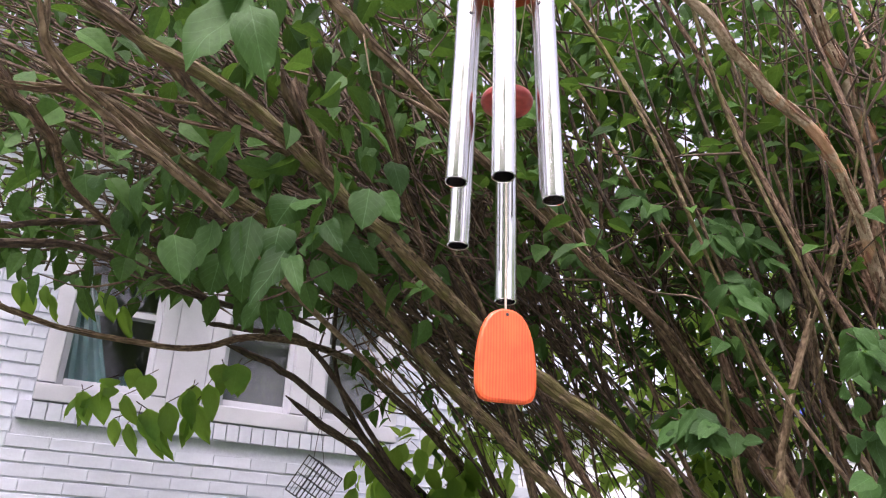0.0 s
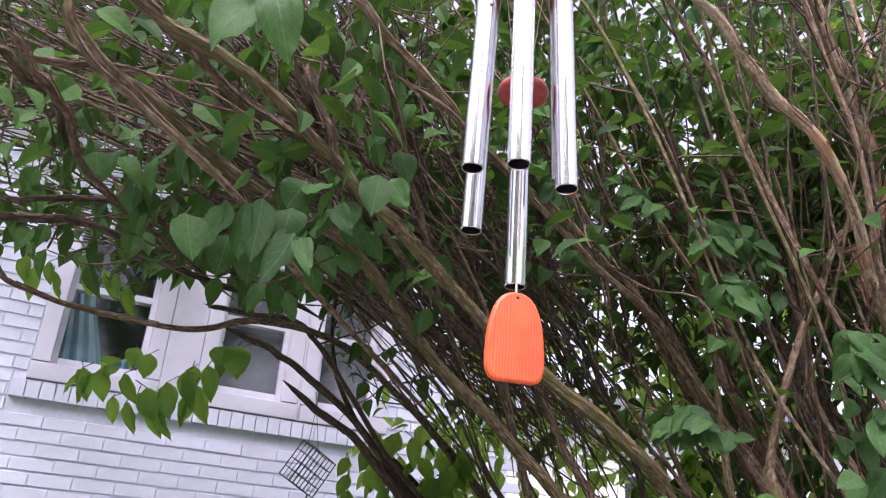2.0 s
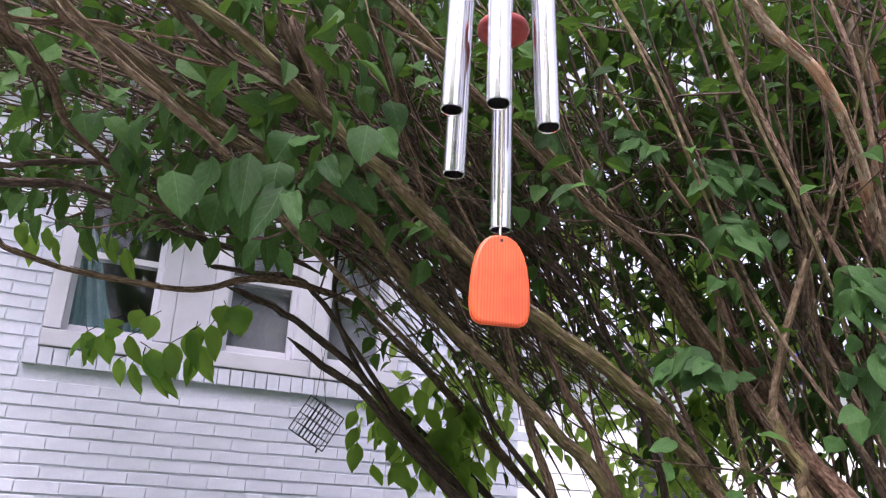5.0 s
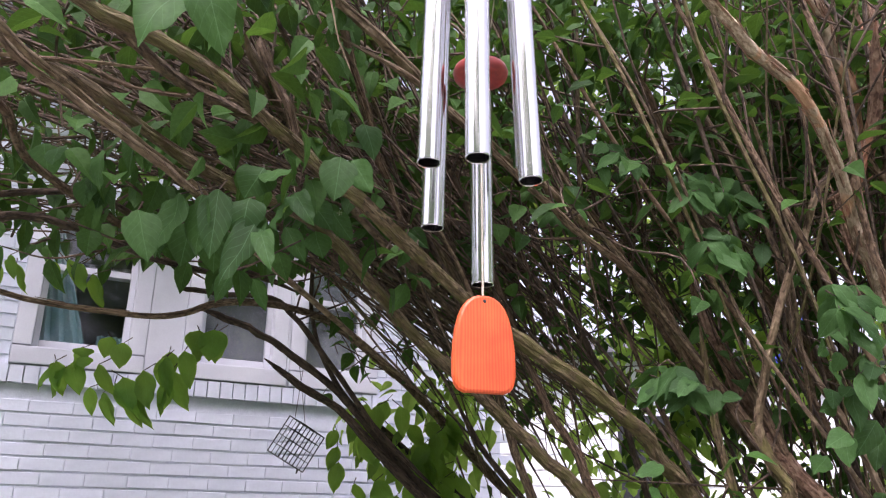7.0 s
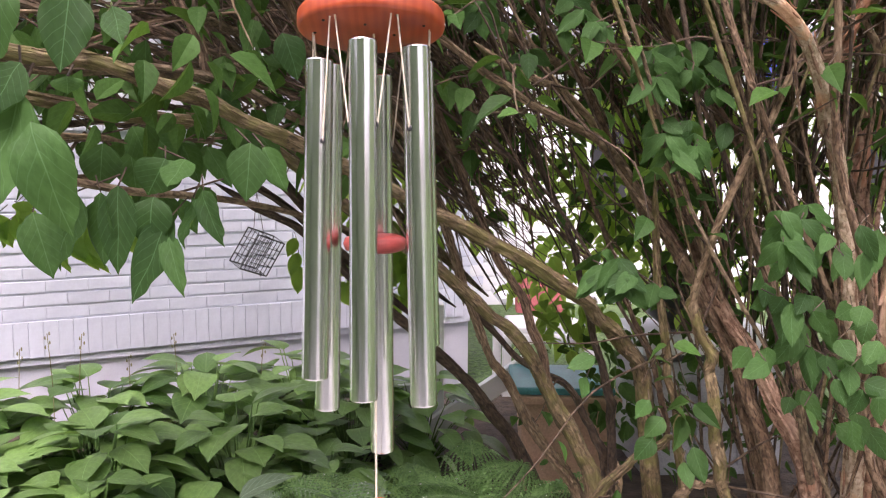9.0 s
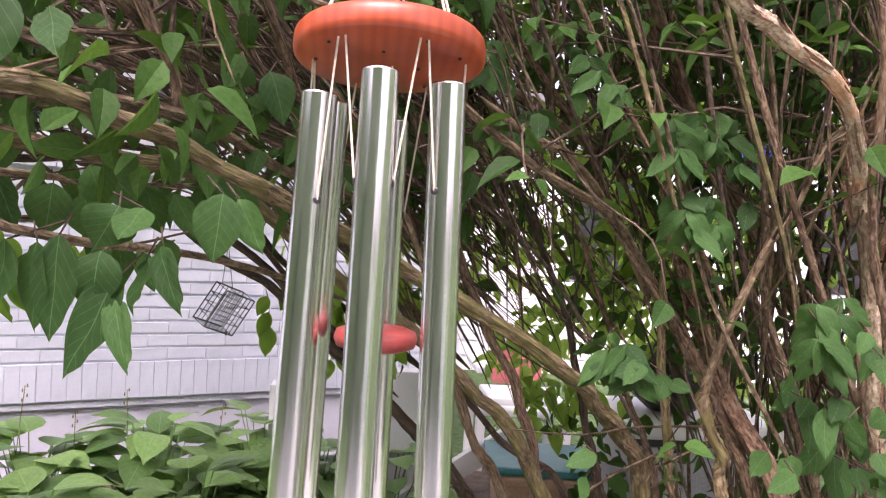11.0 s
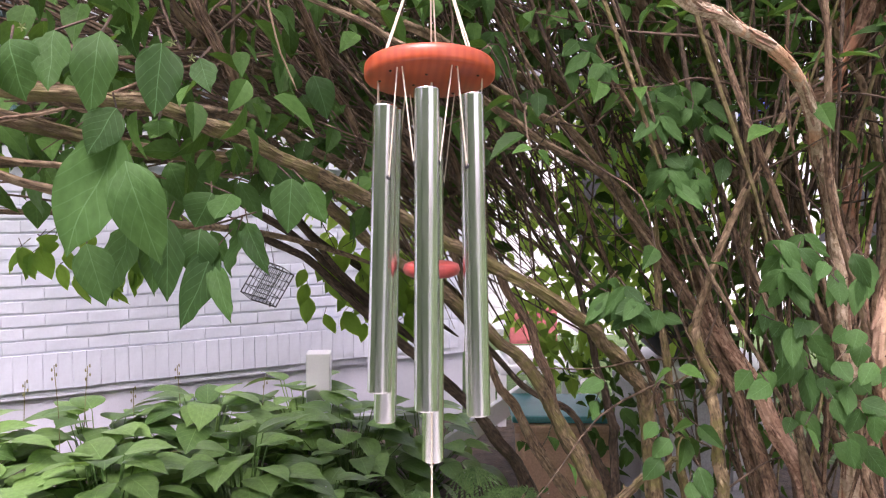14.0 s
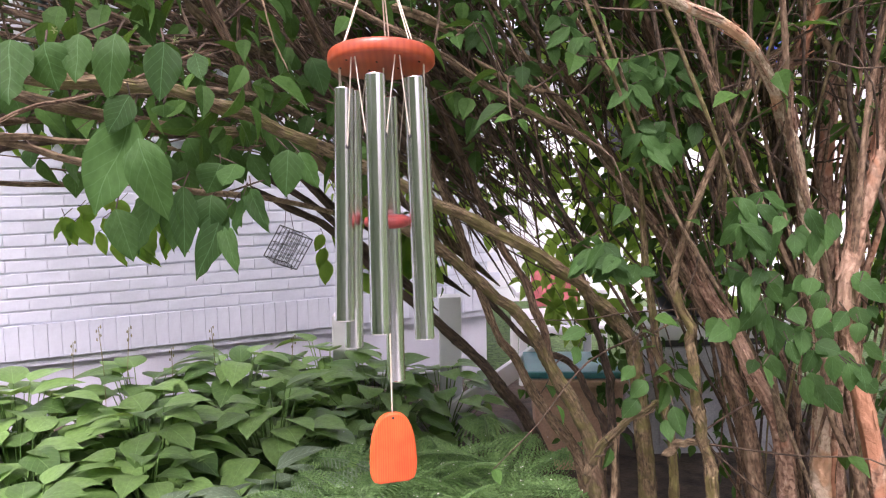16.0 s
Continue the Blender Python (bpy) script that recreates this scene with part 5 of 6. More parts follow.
for k in range(1300):
    host = HOSTS[rng.integers(len(HOSTS))]
    i = rng.integers(int(len(host) * 0.35), len(host) - 1)
    if host[i][2] < 1.4 and rng.random() < 0.8:
        continue
    t0 = host[i + 1] - host[i]
    t0 = t0 / (np.linalg.norm(t0) + 1e-9) * (1 if t0[2] > -0.001 else -1)
    d = t0 * 0.6 + rng.normal(0, 0.5, 3) + np.array((0, 0, 0.12))
    n = rng.uniform(0.15, 0.6)
    d = d / np.linalg.norm(d) * n
    pts = [host[i], host[i] + d * 0.4 + rng.normal(0, 0.025, 3), host[i] + d * 0.75 + rng.normal(0, 0.03, 3), host[i] + d + rng.normal(0, 0.04, 3) - np.array((0, 0, 0.1 * n))]
    path = spline(pts, 3)
    if not clear_of_view(path):
        continue
    TWIGS.append(path)
    V, F, U = tube(path, np.linspace(0.0032, 0.0012, len(path)), 5, 0.0, k)
    o = len(TV)
    TV += V
    TF += [tuple(o + q for q in f) for f in F]
    TU += U
for b, e in STALKS:
    V, F, U = tube(np.array([b, e]), [0.0011, 0.0014], 4)
    o = len(TV)
    TV += V
    TF += [tuple(o + q for q in f) for f in F]
    TU += U
tagged(raw("twig", TV, TF, BARK_THIN, arching_shrub, "thin crooked brown twigs", True, TU), kind="stuff")

# leaves in opposite pairs along the twigs and the stems' outer halves
P, AX, FA, LE, WI = [], [], [], [], []


def pair(p, along, size):
    side = np.cross(along, (rng.normal(0, 0.4), rng.normal(0, 0.4), 1))
    side /= np.linalg.norm(side) + 1e-9
    for s in (-1, 1):
        ax = side * s + along * 0.4 + np.array((0, 0, -0.55)) + rng.normal(0, 0.25, 3)
        q = p + side * s * 0.006
        if q[2] < 1.75 and rng.random() > 0.3:
            continue
        if not clear_of_view((q + ax / np.linalg.norm(ax) * size)[None]):
            continue
        P.append(q), AX.append(ax), FA.append(np.array((rng.normal(0, 0.45), rng.normal(-0.25, 0.45), 1.0)))
        LE.append(size * rng.uniform(0.75, 1.15)), WI.append(size * rng.uniform(0.5, 0.68))


for path in TWIGS:
    for i in range(3, len(path), 2):
        al = path[i] - path[i - 1]
        pair(path[i], al / (np.linalg.norm(al) + 1e-9), rng.uniform(0.045, 0.085))
for path, r in STEMS:
    for i in range(int(len(path) * 0.45), len(path)):
        if rng.random() < 0.3:
            al = path[i] - path[i - 1]
            pair(path[i] + rng.normal(0, 0.06, 3), al / (np.linalg.norm(al) + 1e-9), rng.uniform(0.04, 0.085))
foliage("foliage", LEAF, arching_shrub, P, AX, FA, LE, WI, "dark green pointed leaves in pairs")


def cloud(count, centre, spread, size, keep, room=None):
    """Leaf places scattered in clumps round a centre."""
    global P, AX, FA, LE, WI
    P, AX, FA, LE, WI = [], [], [], [], []
    while len(P) < count:
        c = np.array(centre) + rng.uniform(-1, 1, 3) * spread
        hang = rng.normal(0, 0.35, 3)
        for k in range(18):
            q = c + rng.normal(0, 0.075, 3)
            if keep(q) and (room or clear_of_view)(q[None]):
                a = rng.normal(0, 0.4, 3) + hang + np.array((0, 0, -0.6))
                P.append(q), AX.append(a), FA.append(np.array((rng.normal(0, 0.6), rng.normal(-0.1, 0.6), 1.0)))
                s = size * rng.uniform(0.7, 1.25)
                LE.append(s), WI.append(s * rng.uniform(0.5, 0.7))
    return P, AX, FA, LE, WI


# leaves on the twigs before the windows
P, AX, FA, LE, WI = [], [], [], [], []
for path in FRINGE:
    for i in range(2, len(path), 2):
        if rng.random() < 0.42:
            P.append(path[i]), AX.append(rng.normal(0, 0.45, 3) + np.array((0, -0.1, -0.9))), FA.append(np.array((rng.normal(0, 0.5), -1.0, rng.normal(0.4, 0.4))))
            LE.append(rng.uniform(0.05, 0.085)), WI.append(rng.uniform(0.032, 0.05))
foliage("foliage", LEAF, arching_shrub, P, AX, FA, LE, WI, "dark green leaves on the hanging twigs")


# outer crown, thin leaves that the sky shines through, in the sunlit leaf colour
def crown_room(q):
    if q[1] < 1.5 or q[2] < 1.3 + 0.35 * max(0, 0.9 - q[0]) or (q[0] < 0.1 and q[2] < 2.25):
        return False
    return q[2] > 2.05 or rng.random() < 0.05


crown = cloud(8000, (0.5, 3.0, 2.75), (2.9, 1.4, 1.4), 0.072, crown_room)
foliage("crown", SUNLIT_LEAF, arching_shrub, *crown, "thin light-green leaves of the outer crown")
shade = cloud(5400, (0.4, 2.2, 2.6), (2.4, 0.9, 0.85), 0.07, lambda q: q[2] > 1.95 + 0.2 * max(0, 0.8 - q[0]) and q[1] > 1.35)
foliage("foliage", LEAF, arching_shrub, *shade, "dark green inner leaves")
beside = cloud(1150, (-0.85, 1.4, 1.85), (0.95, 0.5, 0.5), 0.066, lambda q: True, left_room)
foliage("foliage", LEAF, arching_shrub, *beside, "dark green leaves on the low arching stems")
mid = cloud(900, (1.25, 2.5, 2.05), (1.05, 0.6, 0.6), 0.078, lambda q: q[2] > 1.9 or rng.random() < 0.3)
foliage("foliage", LEAF, peeling_shrub, *mid, "dark green leaves among the stems")
# leaves behind the stems take the backlit colour
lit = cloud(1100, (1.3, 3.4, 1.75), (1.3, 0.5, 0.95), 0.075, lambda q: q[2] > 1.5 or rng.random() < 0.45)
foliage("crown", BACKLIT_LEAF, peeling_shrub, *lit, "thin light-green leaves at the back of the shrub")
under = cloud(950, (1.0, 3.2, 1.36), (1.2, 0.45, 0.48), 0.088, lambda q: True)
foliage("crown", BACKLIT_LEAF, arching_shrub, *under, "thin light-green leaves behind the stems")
# leaf layer added overhead to keep skylight out of the stems
cap = cloud(1200, (0.2, 3.0, 3.45), (3.0, 1.3, 0.35), 0.085, lambda q: q[1] > 0.9)
foliage("crown", LEAF, arching_shrub, *cap, "green leaves on top of the shrub")
green = cloud(700, (1.1, 2.3, 1.9), (0.85, 0.35, 0.75), 0.07, lambda q: (q[2] > 1.9 or rng.random() < 0.3) and q[0] > 0.3)
foliage("foliage", LEAF, peeling_shrub, *green, "green leaves on the upper stems")
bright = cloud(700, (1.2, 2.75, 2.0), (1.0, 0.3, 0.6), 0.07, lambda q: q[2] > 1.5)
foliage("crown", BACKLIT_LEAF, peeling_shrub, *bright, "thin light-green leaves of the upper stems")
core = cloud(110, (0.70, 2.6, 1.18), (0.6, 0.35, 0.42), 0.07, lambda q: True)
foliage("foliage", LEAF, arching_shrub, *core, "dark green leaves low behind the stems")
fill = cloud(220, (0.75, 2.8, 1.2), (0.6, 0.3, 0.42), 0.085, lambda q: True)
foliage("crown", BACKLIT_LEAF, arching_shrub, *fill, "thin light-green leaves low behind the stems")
flank = cloud(420, (1.35, 2.2, 1.25), (0.4, 0.3, 0.45), 0.07, lambda q: q[0] > 0.85)
foliage("foliage", LEAF, peeling_shrub, *flank, "dark green leaves behind the old trunks")
low = cloud(800, (1.75, 2.7, 1.0), (1.0, 0.6, 0.75), 0.065, lambda q: q[2] > 0.1)
foliage("foliage", LEAF, peeling_shrub, *low, "green leaves low among the trunks")


def bark_strips(paths, count, material, shrub, long, wide, stand, label):
    """Thin curling flakes that stand off the old trunks."""
    V, F, U = [], [], []
    for k in range(count):
        path, r = paths[k % len(paths)]
        i = int(rng.integers(4, len(path) - 8))
        ang = rng.uniform(0, math.tau)
        t = path[i + 1] - path[i]
        t /= np.linalg.norm(t) + 1e-9
        x = np.cross(t, (0.3, 0.2, 0.93))
        x /= np.linalg.norm(x) + 1e-9
        y = np.cross(t, x)
        n, w, curl = long * rng.uniform(0.4, 1.4), wide * rng.uniform(0.5, 1.5), stand * rng.uniform(0.3, 1.6)
        o = len(V)
        rad = r(i / len(path))
        curl *= min(1.0, rad / 0.035)
        w *= min(1.0, rad / 0.025)
        for j in range(5):
            s = j / 4
            for q in (-0.5, 0, 0.5):
                th = ang + q * w * (0.25 + 0.75 * math.sin(math.pi * (0.1 + 0.85 * s))) / rad
                d = rad * 1.06 + curl * (s - 0.35) ** 2 * 2.2 + 0.002 * (q == 0)
                V.append(path[i] + t * n * (s - 0.5) + d * (math.cos(th) * x + math.sin(th) * y))
                U.append((q * w, n * s))
        for j in range(4):
            for q in range(2):
                F.append((o + j * 3 + q, o + j * 3 + q + 1, o + j * 3 + q + 4, o + j * 3 + q + 3))
    ob = raw("bark_strip", V, F, material, shrub, label, True, U)
    return tagged(ob, kind="stuff")


bark_strips(OLD_WOOD, 520, BARK_PEEL, peeling_shrub, 0.075, 0.010, 0.009, "thin curling orange-brown bark strips")
bark_strips(SHAGGY, 260, BARK_RED, peeling_shrub, 0.06, 0.006, 0.007, "loose reddish bark strips on the upright stems")
bark_strips(BROWN_WOOD, 1100, BARK, arching_shrub, 0.05, 0.0028, 0.0035, "shaggy brown bark fibres")

def star_flower(x, y, z):
    """A small pale star: five narrow petals that open downwards."""
    bm = bmesh.new()
    c = bm.verts.new((x, y - 0.001, z))
    for k in range(5):
        a = math.tau * k / 5 + x * 40
        tip = bm.verts.new((x + 0.0055 * math.cos(a), y - 0.003, z + 0.0055 * math.sin(a)))
        s0 = bm.verts.new((x + 0.0022 * math.cos(a + 0.4), y - 0.003, z + 0.0022 * math.sin(a + 0.4)))
        s1 = bm.verts.new((x + 0.0022 * math.cos(a - 0.4), y - 0.003, z + 0.0022 * math.sin(a - 0.4)))
        back = bm.verts.new((x + 0.003 * math.cos(a), y + 0.002, z + 0.003 * math.sin(a)))
        for f in ((c, s1, tip), (c, tip, s0), (s0, tip, back), (s1, back, tip)):
            bm.faces.new(f)
    return bm


for x, y, z in ((-0.207, 0.769, 1.561), (-0.183, 0.746, 1.542), (-0.357, 0.779, 1.576), (-0.130, 1.314, 1.525), (-0.142, 1.307, 1.434), (-0.156, 1.314, 1.499), (-0.286, 1.154, 1.327)):
    part("flower", star_flower(x, y, z), CALYX, arching_shrub, "small pale green star-shaped flower")

# ---- planting bed ----
HOSTA_FORM = leaf_form(8, fold=0.2, droop=0.34, tip=0.24, foot=(0.38, 0.74, 0.97))
HOSTA_DATA = {}


def hosta_leaf(parent, base, yaw, rise, length, width, blue):
    """One broad leaf on its stalk: a shared mesh, turned and bent outwards."""
    if blue not in HOSTA_DATA:
        V, F, U = HOSTA_FORM
        ob = raw("leaf", V, F, HOSTA_BLUE if blue else HOSTA, None, "", True, U)
        HOSTA_DATA[blue] = ob.data
    else:
        ob = new("leaf", HOSTA_DATA[blue])
    ob.parent = parent
    ob.matrix_parent_inverse = Matrix.Translation(-Vector(parent.location))
    ob.matrix_basis = Matrix.Translation(base) @ pose(0, 0, 0, 0, 0, yaw) @ pose(0, 0, 0, rise, rng.uniform(-14, 14), 0) @ Matrix.Diagonal((width, length, length, 1))
    return ob


def hosta(x, y, size, leaves, blue=False):
    plant = empty("hosta", (x, y, 0), label="broad-leaved striped blue-green hosta in the bed" if blue else "broad-leaved green hosta in the planting bed", category="hosta", group="hostas in the bed")
    SV, SF, SU = [], [], []
    leaves = int(leaves * 2.25)
    for i in range(leaves):
        yaw = 360 * i * 0.382 + rng.uniform(-15, 15)
        s = (i + 0.6) / leaves
        rad = size * (0.10 + 0.72 * s) * rng.uniform(0.85, 1.1)
        a = radians(yaw + 90)
        h = size * (1.06 - 0.70 * s ** 1.6) * rng.uniform(0.88, 1.08)
        if i % 3 == 0:
            h *= 0.7
        base = Vector((x + rad * math.cos(a), y + rad * math.sin(a), h))
        hosta_leaf(plant, base, yaw, 24 - 50 * s + rng.uniform(-16, 16), size * rng.uniform(0.27, 0.39), size * rng.uniform(0.20, 0.29), blue)
        V, F, U = tube(spline([(x, y, 0.02), (x + rad * 0.45 * math.cos(a), y + rad * 0.45 * math.sin(a), h * 0.6), tuple(base)], 3), np.linspace(0.004, 0.002, 7), 5)
        o = len(SV)
        SV += V
        SF += [tuple(o + q for q in f) for f in F]
        SU += U
    tagged(raw("stalk", SV, SF, HOSTA, plant, "pale green leaf stalks", True, SU), kind="stuff")
    return plant


for x, y, s, n in ((-2.35, 2.75, 0.5, 20), (-1.95, 2.95, 0.52, 22), (-1.5, 2.85, 0.5, 22), (-1.1, 3.1, 0.5, 22), (-0.72, 3.3, 0.5, 22), (-1.75, 2.45, 0.46, 20), (-1.3, 2.45, 0.47, 22), (-0.92, 2.65, 0.48, 22), (-0.5, 2.85, 0.46, 20), (-0.12, 3.3, 0.44, 18),
                   (-1.55, 2.05, 0.42, 18), (-1.1, 2.05, 0.42, 20), (-0.85, 2.38, 0.42, 20), (-0.35, 3.62, 0.48, 18), (-0.2, 2.75, 0.36, 16), (0.2, 3.45, 0.4, 14), (-1.3, 1.7, 0.36, 16)):
    hosta(x, y, s * (1.06 if y > 2.7 else 1.0), int(n * 1.9))
for x, y, s, n in ((-0.42, 2.15, 0.42, 16), (-0.72, 1.95, 0.40, 15), (-0.16, 2.25, 0.42, 14)):
    hosta(x, y, s, int(n * 1.3), True)
for x, y, h in ((-1.35, 3.0, 0.72), (-1.18, 2.9, 0.80), (-1.12, 2.98, 0.78), (-0.98, 3.12, 0.66), (-0.83, 3.25, 0.72), (-0.52, 3.4, 0.64)):
    st = empty("flower_stalk", (x, y, 0), label="thin spent hosta flower stalk with seed head", category="flower stalk", group="spent flower stalks")
    top = (x + rng.normal(0, 0.02), y, h)
    cord("stalk", [(x, y, 0.2), (x + 0.01, y, h * 0.7), top], 0.0016, SEED, st)
    for k in range(4):
        part("seed_head", lathe([(0, -0.008), (0.0032, -0.003), (0.0026, 0.004), (0, 0.008)], 7, Matrix.Translation((top[0] + 0.008 * (-1) ** k, y, h - 0.017 * k))), SEED, st)


def frond_data():
    """A feathery frond, one unit long: a rib with side plumes of fine leaflets."""
    V, F, U = [], [], []
    for i in range(1, 24):
        y = i / 24
        w = 0.34 * math.sin(math.pi * min(1, 0.12 + y * 0.9)) ** 0.8
        z = 0.18 * math.sin(y * 2.2) - 0.12 * y * y
        for s in (-1, 1):
            for k in range(7):
                a = (k + 0.4) / 7
                cx, cy, cz = s * w * a, y + 0.10 * a, z - 0.08 * a * a
                l = 0.054 * (1 - 0.55 * a)
                for q in (-1, 1):
                    o = len(V)
                    V += [(cx, cy, cz), (cx + s * l * 0.5, cy + q * l * 0.45 + 0.006, cz + 0.006), (cx + s * l * 0.9, cy + q * l, cz - 0.006), (cx + s * l * 0.1, cy + q * l * 0.6, cz)]
                    U += [(v[0] + 0.5, v[1]) for v in V[-4:]]
                    F.append((o, o + 1, o + 2, o + 3))
    path = np.array([(0, t, 0.18 * math.sin(t * 2.2) - 0.12 * t * t) for t in np.linspace(0, 1, 12)])
    v, f, u = tube(path, np.linspace(0.006, 0.002, 12), 5)
    o = len(V)
    return V + [tuple(p) for p in v], F + [tuple(o + q for q in g) for g in f], U + u


FROND = []


def fern(x, y, n, size):
    plant = empty("fern", (x, y, 0), label="feathery dark green fern clump beside the hostas", category="fern", group="ferns by the shrub")
    for i in range(n):
        if not FROND:
            ob = raw("frond", *frond_data()[:2], FERN, None, "", False, frond_data()[2])
            FROND.append(ob.data)
        else:
            ob = new("frond", FROND[0])
        ob.parent = plant
        ob.matrix_parent_inverse = Matrix.Translation(-Vector((x, y, 0)))
        s = size * rng.uniform(0.75, 1.15)
        ob.matrix_basis = Matrix.Translation((x + rng.normal(0, 0.06), y + rng.normal(0, 0.06), rng.uniform(0.22, 0.46))) @ pose(0, 0, 0, 0, 0, 360 * i * 0.382) @ pose(0, 0, 0, rng.uniform(-4, 30), rng.uniform(-20, 20), 0) @ Matrix.Diagonal((s, s, s, 1))
    return plant


fern(0.08, 2.0, 34, 0.32)
fern(0.30, 2.05, 32, 0.30)
fern(-0.1, 1.75, 22, 0.27)
fern(0.2, 1.7, 26, 0.27)

# fallen petals on the fern
PV, PF = [], []
for k in range(130):
    c = np.array((rng.uniform(-0.15, 0.5), rng.uniform(1.55, 2.2), rng.uniform(0.46, 0.62)))
    a, s = rng.uniform(0, 6.3), rng.uniform(0.0012, 0.0032)
    o = len(PV)
    for q in range(5):
        PV.append(tuple(c + s * np.array((math.cos(a + q * 1.257), math.sin(a + q * 1.257), 0.3 * math.cos(q * 2.5)))))
    PV.append(tuple(c - np.array((0, 0, s * 0.4))))
    PF += [(o + q, o + (q + 1) % 5, o + 5) for q in range(5)]
tagged(raw("fallen_petals", PV, PF, PETAL), "small white fallen petals on the fern", "petals", kind="stuff")

# ---- yard behind the shrub ----
rail = empty("porch_railing", (0.0, 3.6, 0), label="low white wooden railing with square posts", category="railing")
for x in (-0.275, 0.245):
    part("post", box((x - 0.055, 3.55, 0), (x + 0.055, 3.66, 0.78 if x > 0 else 0.70), 0.006), VINYL, rail)
part("rail", box((-0.22, 3.58, 0.34), (0.19, 3.63, 0.40), 0.005), VINYL, rail)
part("brace", box((-0.35, -0.02, -0.045), (0.35, 0.02, 0.045), 0.005, Matrix.Translation((0.42, 3.5, 0.34)) @ pose(0, 0, 0, 0, -32, 8)), VINYL, rail, "slanting white board")

planter = empty("planter", (0.80, 3.3, 0), label="square tan clay planter box with a teal lid", category="planter")
pot = box((-0.2, -0.2, 0.03), (0.2, 0.2, 0.47), 0.02)
for v in pot.verts:
    k = 0.86 + 0.14 * (v.co.z / 0.47)
    v.co.x, v.co.y = v.co.x * k, v.co.y * k
bmesh.ops.transform(pot, matrix=pose(0.80, 3.3, 0, 0, 0, -6), verts=pot.verts)
part("pot", pot, TERRACOTTA, planter, "tapered square tan clay body")
part("rim", box((-0.215, -0.215, 0.44), (0.215, 0.215, 0.475), 0.008, pose(0.80, 3.3, 0, 0, 0, -6)), TERRACOTTA, planter, "thick clay rim")
part("lid", box((-0.23, -0.2, 0.478), (0.19, 0.2, 0.51), 0.012, pose(0.80, 3.3, 0, 0, 0, -6)), TEAL, planter, "teal plastic lid")
part("saucer", box((-0.2, -0.2, 0.0), (0.2, 0.2, 0.03), 0.008, pose(0.80, 3.3, 0, 0, 0, -6)), BLACK_PAINT, planter, "dark base tray")

chair = empty("lawn_chair", (1.0, 4.8, 0), label="white lawn chair with a faded coral-red back", category="chair")
part("seat", box((0.72, 4.55, 0.36), (1.28, 5.05, 0.42), 0.02), VINYL, chair)
part("cushion", box((0.78, 4.58, 0.42), (1.22, 4.98, 0.46), 0.015), VINYL, chair, "white seat pad")
part("backrest", box((0.86, 5.0, 0.46), (1.18, 5.07, 0.72), 0.03, Matrix.Translation((0, 0, 0))), CORAL, chair, "coral-red padded back")
for x in (0.74, 1.24):
    for y in (4.58, 5.02):
        part("leg", box((x - 0.025, y - 0.025, 0), (x + 0.025, y + 0.025, 0.36), 0.005), VINYL, chair)
    part("armrest", box((x - 0.04, 4.56, 0.6), (x + 0.04, 5.04, 0.64), 0.01), VINYL, chair)

bench = empty("storage_box", (1.45, 3.4, 0), label="weathered pale grey storage box under the shrub", category="storage box")
part("body", box((1.16, 3.3, 0.0), (1.78, 3.75, 0.56), 0.01), GREY_PLASTIC, bench)
part("lid", box((1.13, 3.26, 0.60), (1.81, 3.78, 0.67), 0.015), VINYL, bench, "pale lid")
part("seam", box((1.17, 3.32, 0.56), (1.77, 3.74, 0.60)), BLACK_PAINT, bench, "dark gap under the lid")
for k in range(3):
    part("panel", box((1.2 + 0.19 * k, 3.285, 0.1), (1.36 + 0.19 * k, 3.3, 0.5), 0.004), GREY_PLASTIC, bench)
grill = empty("grill", (1.4, 3.5, 0.67), label="black enamel kettle standing on the storage box", category="grill")
part("kettle", lathe([(0, 0.67), (0.10, 0.68), (0.17, 0.74), (0.185, 0.82), (0.17, 0.9), (0.10, 0.96), (0, 0.98)], 32, Matrix.Translation((1.40, 3.5, 0))), BLACK_PAINT, grill, "", True)
part("knob", lathe([(0, 0.975), (0.02, 0.98), (0.02, 1.0), (0, 1.01)], 16, Matrix.Translation((1.40, 3.5, 0))), BLACK_PAINT, grill, "", True)

flag = empty("garden_flag", (2.55, 5.0, 0), label="blue cloth garden flag on a thin pole", category="flag")
cord("pole", [(2.6, 5.0, 0), (2.6, 5.0, 2.33)], 0.012, BLACK_PAINT, flag)
fv, ff = [], []
for i in range(9):
    for j in range(9):
        fv.append((2.6 - 0.22 * i / 8, 5.0 + 0.03 * math.sin(i * 1.1), 1.87 + 0.42 * j / 8))
for i in range(8):
    for j in range(8):
        ff.append((i * 9 + j, i * 9 + j + 1, (i + 1) * 9 + j + 1, (i + 1) * 9 + j))
cloth = raw("cloth", fv, ff, BLUE_CLOTH, flag, "", True)
cloth.modifiers.new("thick", "SOLIDIFY").thickness = 0.003

# neighbouring white house beyond the yard
house = empty("neighbour_house", (4.5, 9.0, 0), label="white sided house beyond the yard", category="house")
part("wall", box((0.6, 8.0, 0), (8.0, 13.0, 2.6)), SIDING, house)
for k in range(17):
    part("siding_board", box((0.58, 7.97, 0.15 * k), (8.02, 8.0, 0.15 * k + 0.14), 0.004), SIDING, house)
part("roof", box((0.3, 7.6, 2.6), (8.3, 13.4, 2.75), 0.02), ROOFING, house)
for x in (2.0, 4.6):
    w = part("window", box((x, 7.93, 0.9), (x + 0.9, 7.97, 2.1), 0.005), TRIM, house)
    part("pane", box((x + 0.07, 7.92, 0.97), (x + 0.83, 7.93, 2.03)), BLACK_PAINT, w)


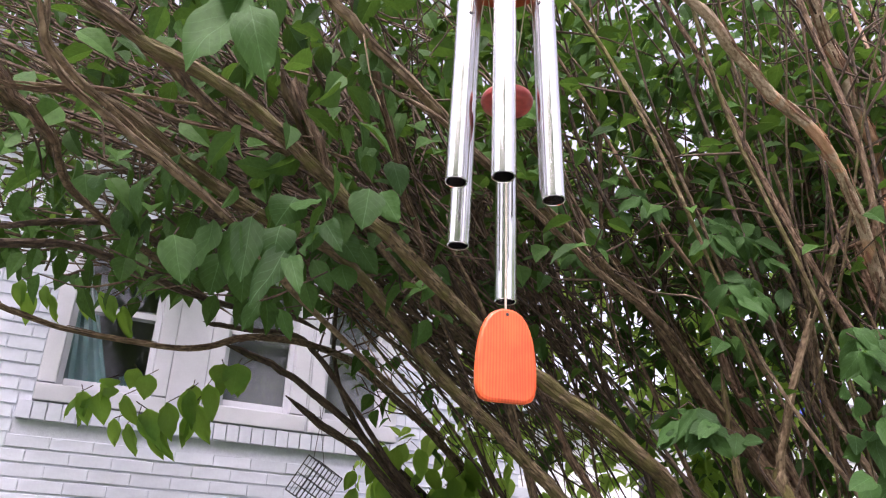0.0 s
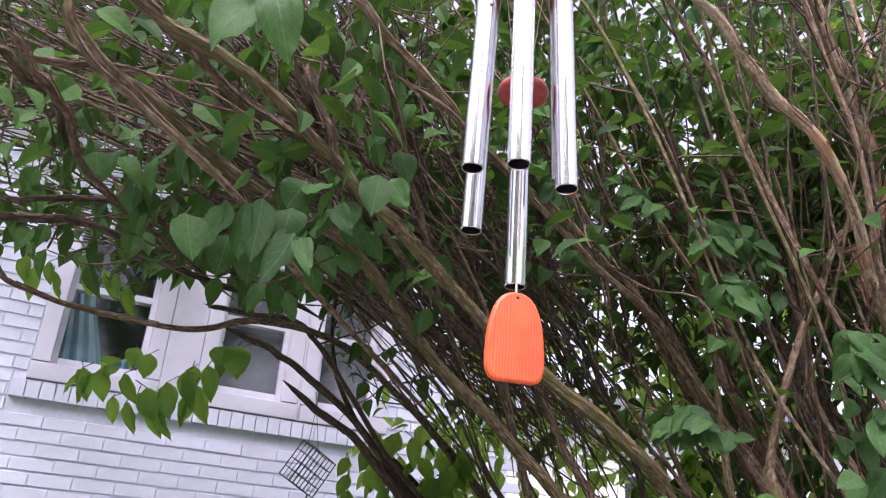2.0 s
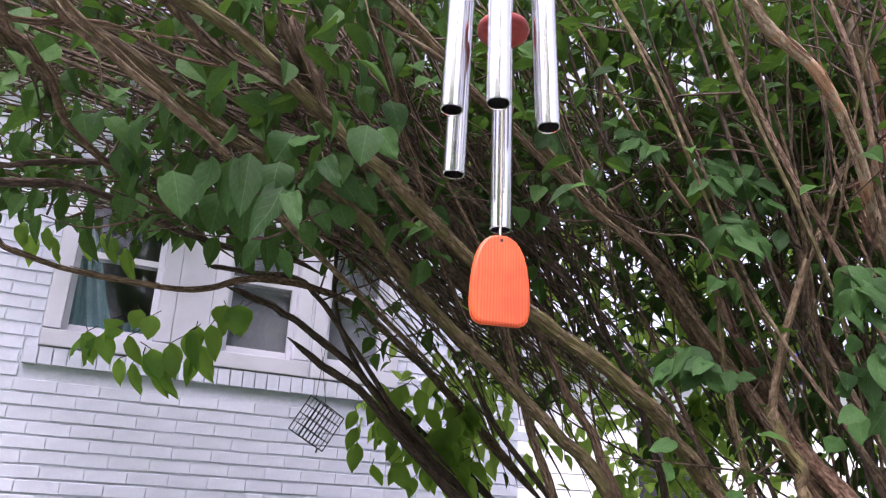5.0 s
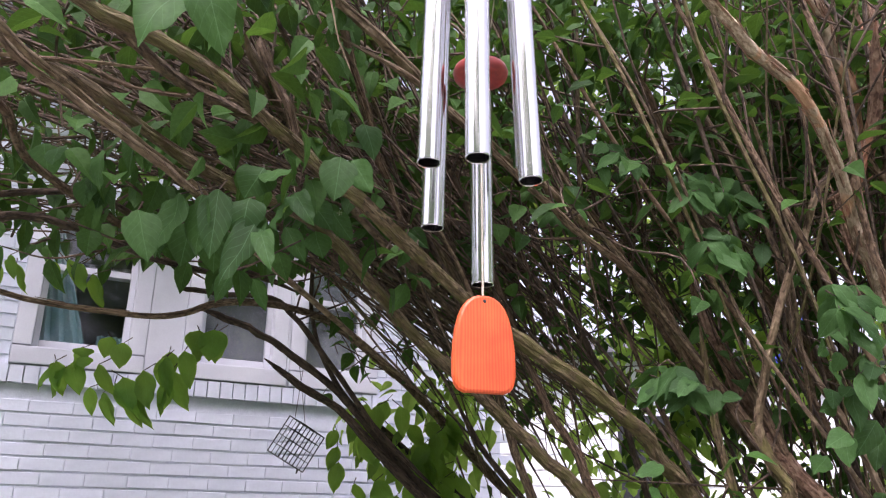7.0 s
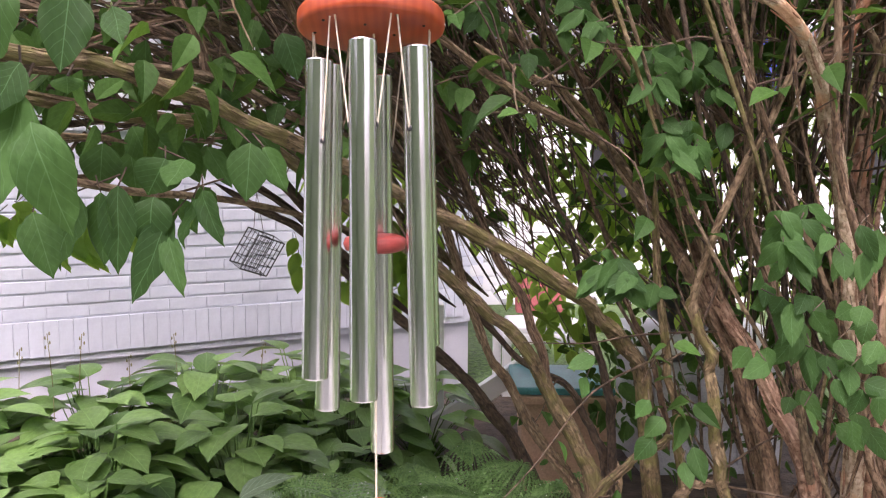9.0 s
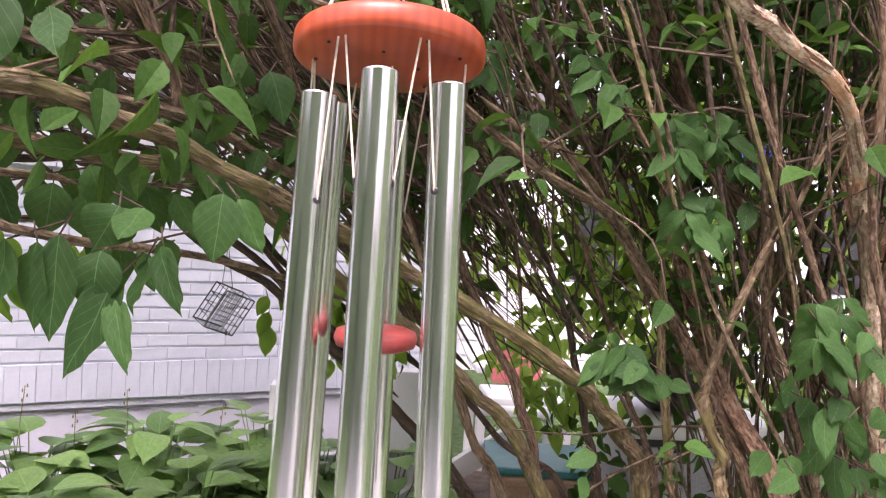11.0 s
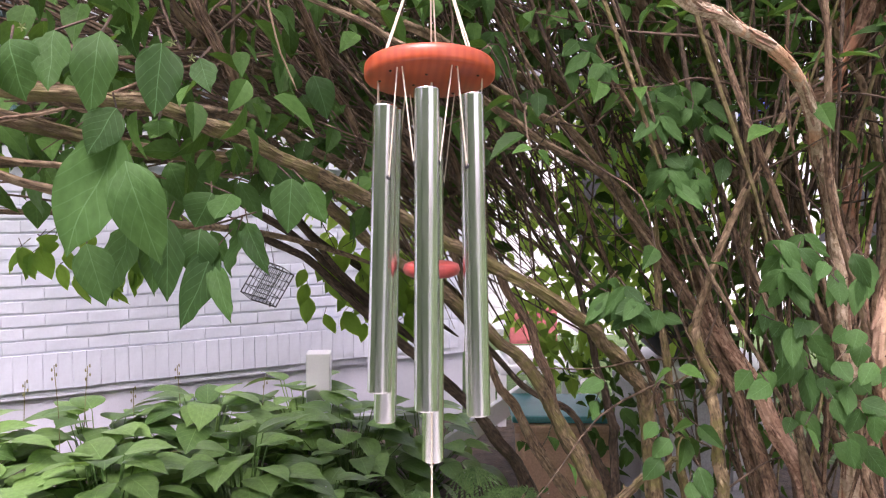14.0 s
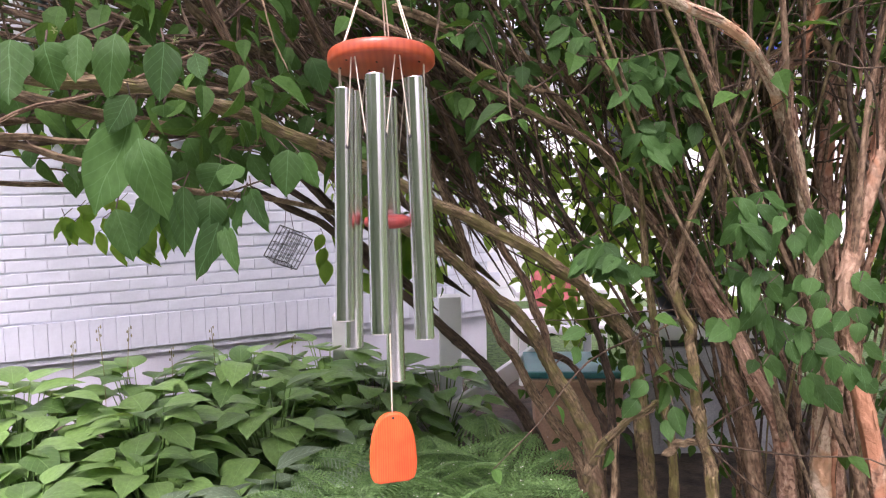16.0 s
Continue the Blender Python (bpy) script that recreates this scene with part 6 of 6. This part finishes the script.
# ---- bricks ----
def brick_data(name, w, h, d, seed):
    bm = box((0, 0, 0), (w, d, h), 0.0035)
    r = random.Random(seed)
    for v in bm.verts:
        v.co += Vector((r.uniform(-1, 1), r.uniform(-1, 1), r.uniform(-1, 1))) * 0.0012
    me = bpy.data.meshes.new(name)
    bm.to_mesh(me)
    bm.free()
    me.materials.append(BRICK)
    return me


GAP = 0.0095
STRETCH = [brick_data("brick", STRETCHER - 0.002, COURSE - GAP, 0.02, s) for s in range(4)]
SOLDIERS = [brick_data("brick", COURSE - 0.0014, 0.186, 0.02, s + 9) for s in range(3)]
ROWLOCK = [brick_data("brick", COURSE - 0.005, 0.088, 0.09, s + 19) for s in range(3)]
rb = random.Random(3)


def place_brick(data, u, n, z):
    ob = new("brick", data)
    ob.parent = wall
    ob.matrix_basis = WALL @ pose(u, n + rb.uniform(-0.002, 0.0015), z, rb.uniform(-0.5, 0.5), rb.uniform(-0.35, 0.35), rb.uniform(-0.4, 0.4))


REST_V, REST_F = [], []


def rest_brick(u, z, w, h):
    b = len(REST_V)
    for uu, n, zz in ((u, 0.009, z), (u + w, 0.009, z), (u + w, 0.009, z + h), (u, 0.009, z + h), (u + 0.002, 0, z + 0.002), (u + w - 0.002, 0, z + 0.002), (u + w - 0.002, 0, z + h - 0.002), (u + 0.002, 0, z + h - 0.002)):
        REST_V.append(tuple(WALL @ Vector((uu, n, zz))))
    REST_F.extend([tuple(b + k for k in q) for q in ((4, 5, 6, 7), (0, 1, 5, 4), (1, 2, 6, 5), (2, 3, 7, 6), (3, 0, 4, 7))])


count = 0
for c in range(41):
    z = SOLDIER_TOP + c * COURSE + GAP
    u = U0 + (STRETCHER / 2 if c % 2 else 0.0)
    while u < U1 - 0.05:
        w = STRETCHER - 0.004
        o0, o1 = OPENINGS[0][0] - 0.003, OPENINGS[-1][1] + 0.003
        beside_window = z + COURSE > SILL - 0.095 and z < HEAD
        if beside_window:
            ledge = 0.06 if z < SILL else 0.0
            lo, hi = o0 - ledge, o1 + ledge
            if u < lo:
                rest_brick(u, z, min(w, lo - u), COURSE - GAP)
            if u + w > hi:
                start = max(u, hi)
                rest_brick(start, z, u + w - start, COURSE - GAP)
        elif z < TOP - 0.07:
            if -1.15 < u < 1.95 and c < 14 and count < 225:
                place_brick(STRETCH[rb.randrange(4)], u, 0, z)
                count += 1
            else:
                rest_brick(u, z, w, COURSE - GAP)
        u += STRETCHER
u = U0
while u < U1 - 0.06:
    if -1.3 < u < 2.0:
        place_brick(SOLDIERS[rb.randrange(3)], u, -0.006, SOLDIER_TOP - 0.186)
    else:
        rest_brick(u, SOLDIER_TOP - 0.186, COURSE - 0.0025, 0.186)
    u += COURSE
u = OPENINGS[0][0] - 0.055
while u < OPENINGS[-1][1] + 0.02:
    place_brick(ROWLOCK[rb.randrange(3)], u, -0.024, SILL - 0.093)
    u += COURSE
tagged(raw("bricks", REST_V, REST_F, BRICK, wall), kind="stuff")
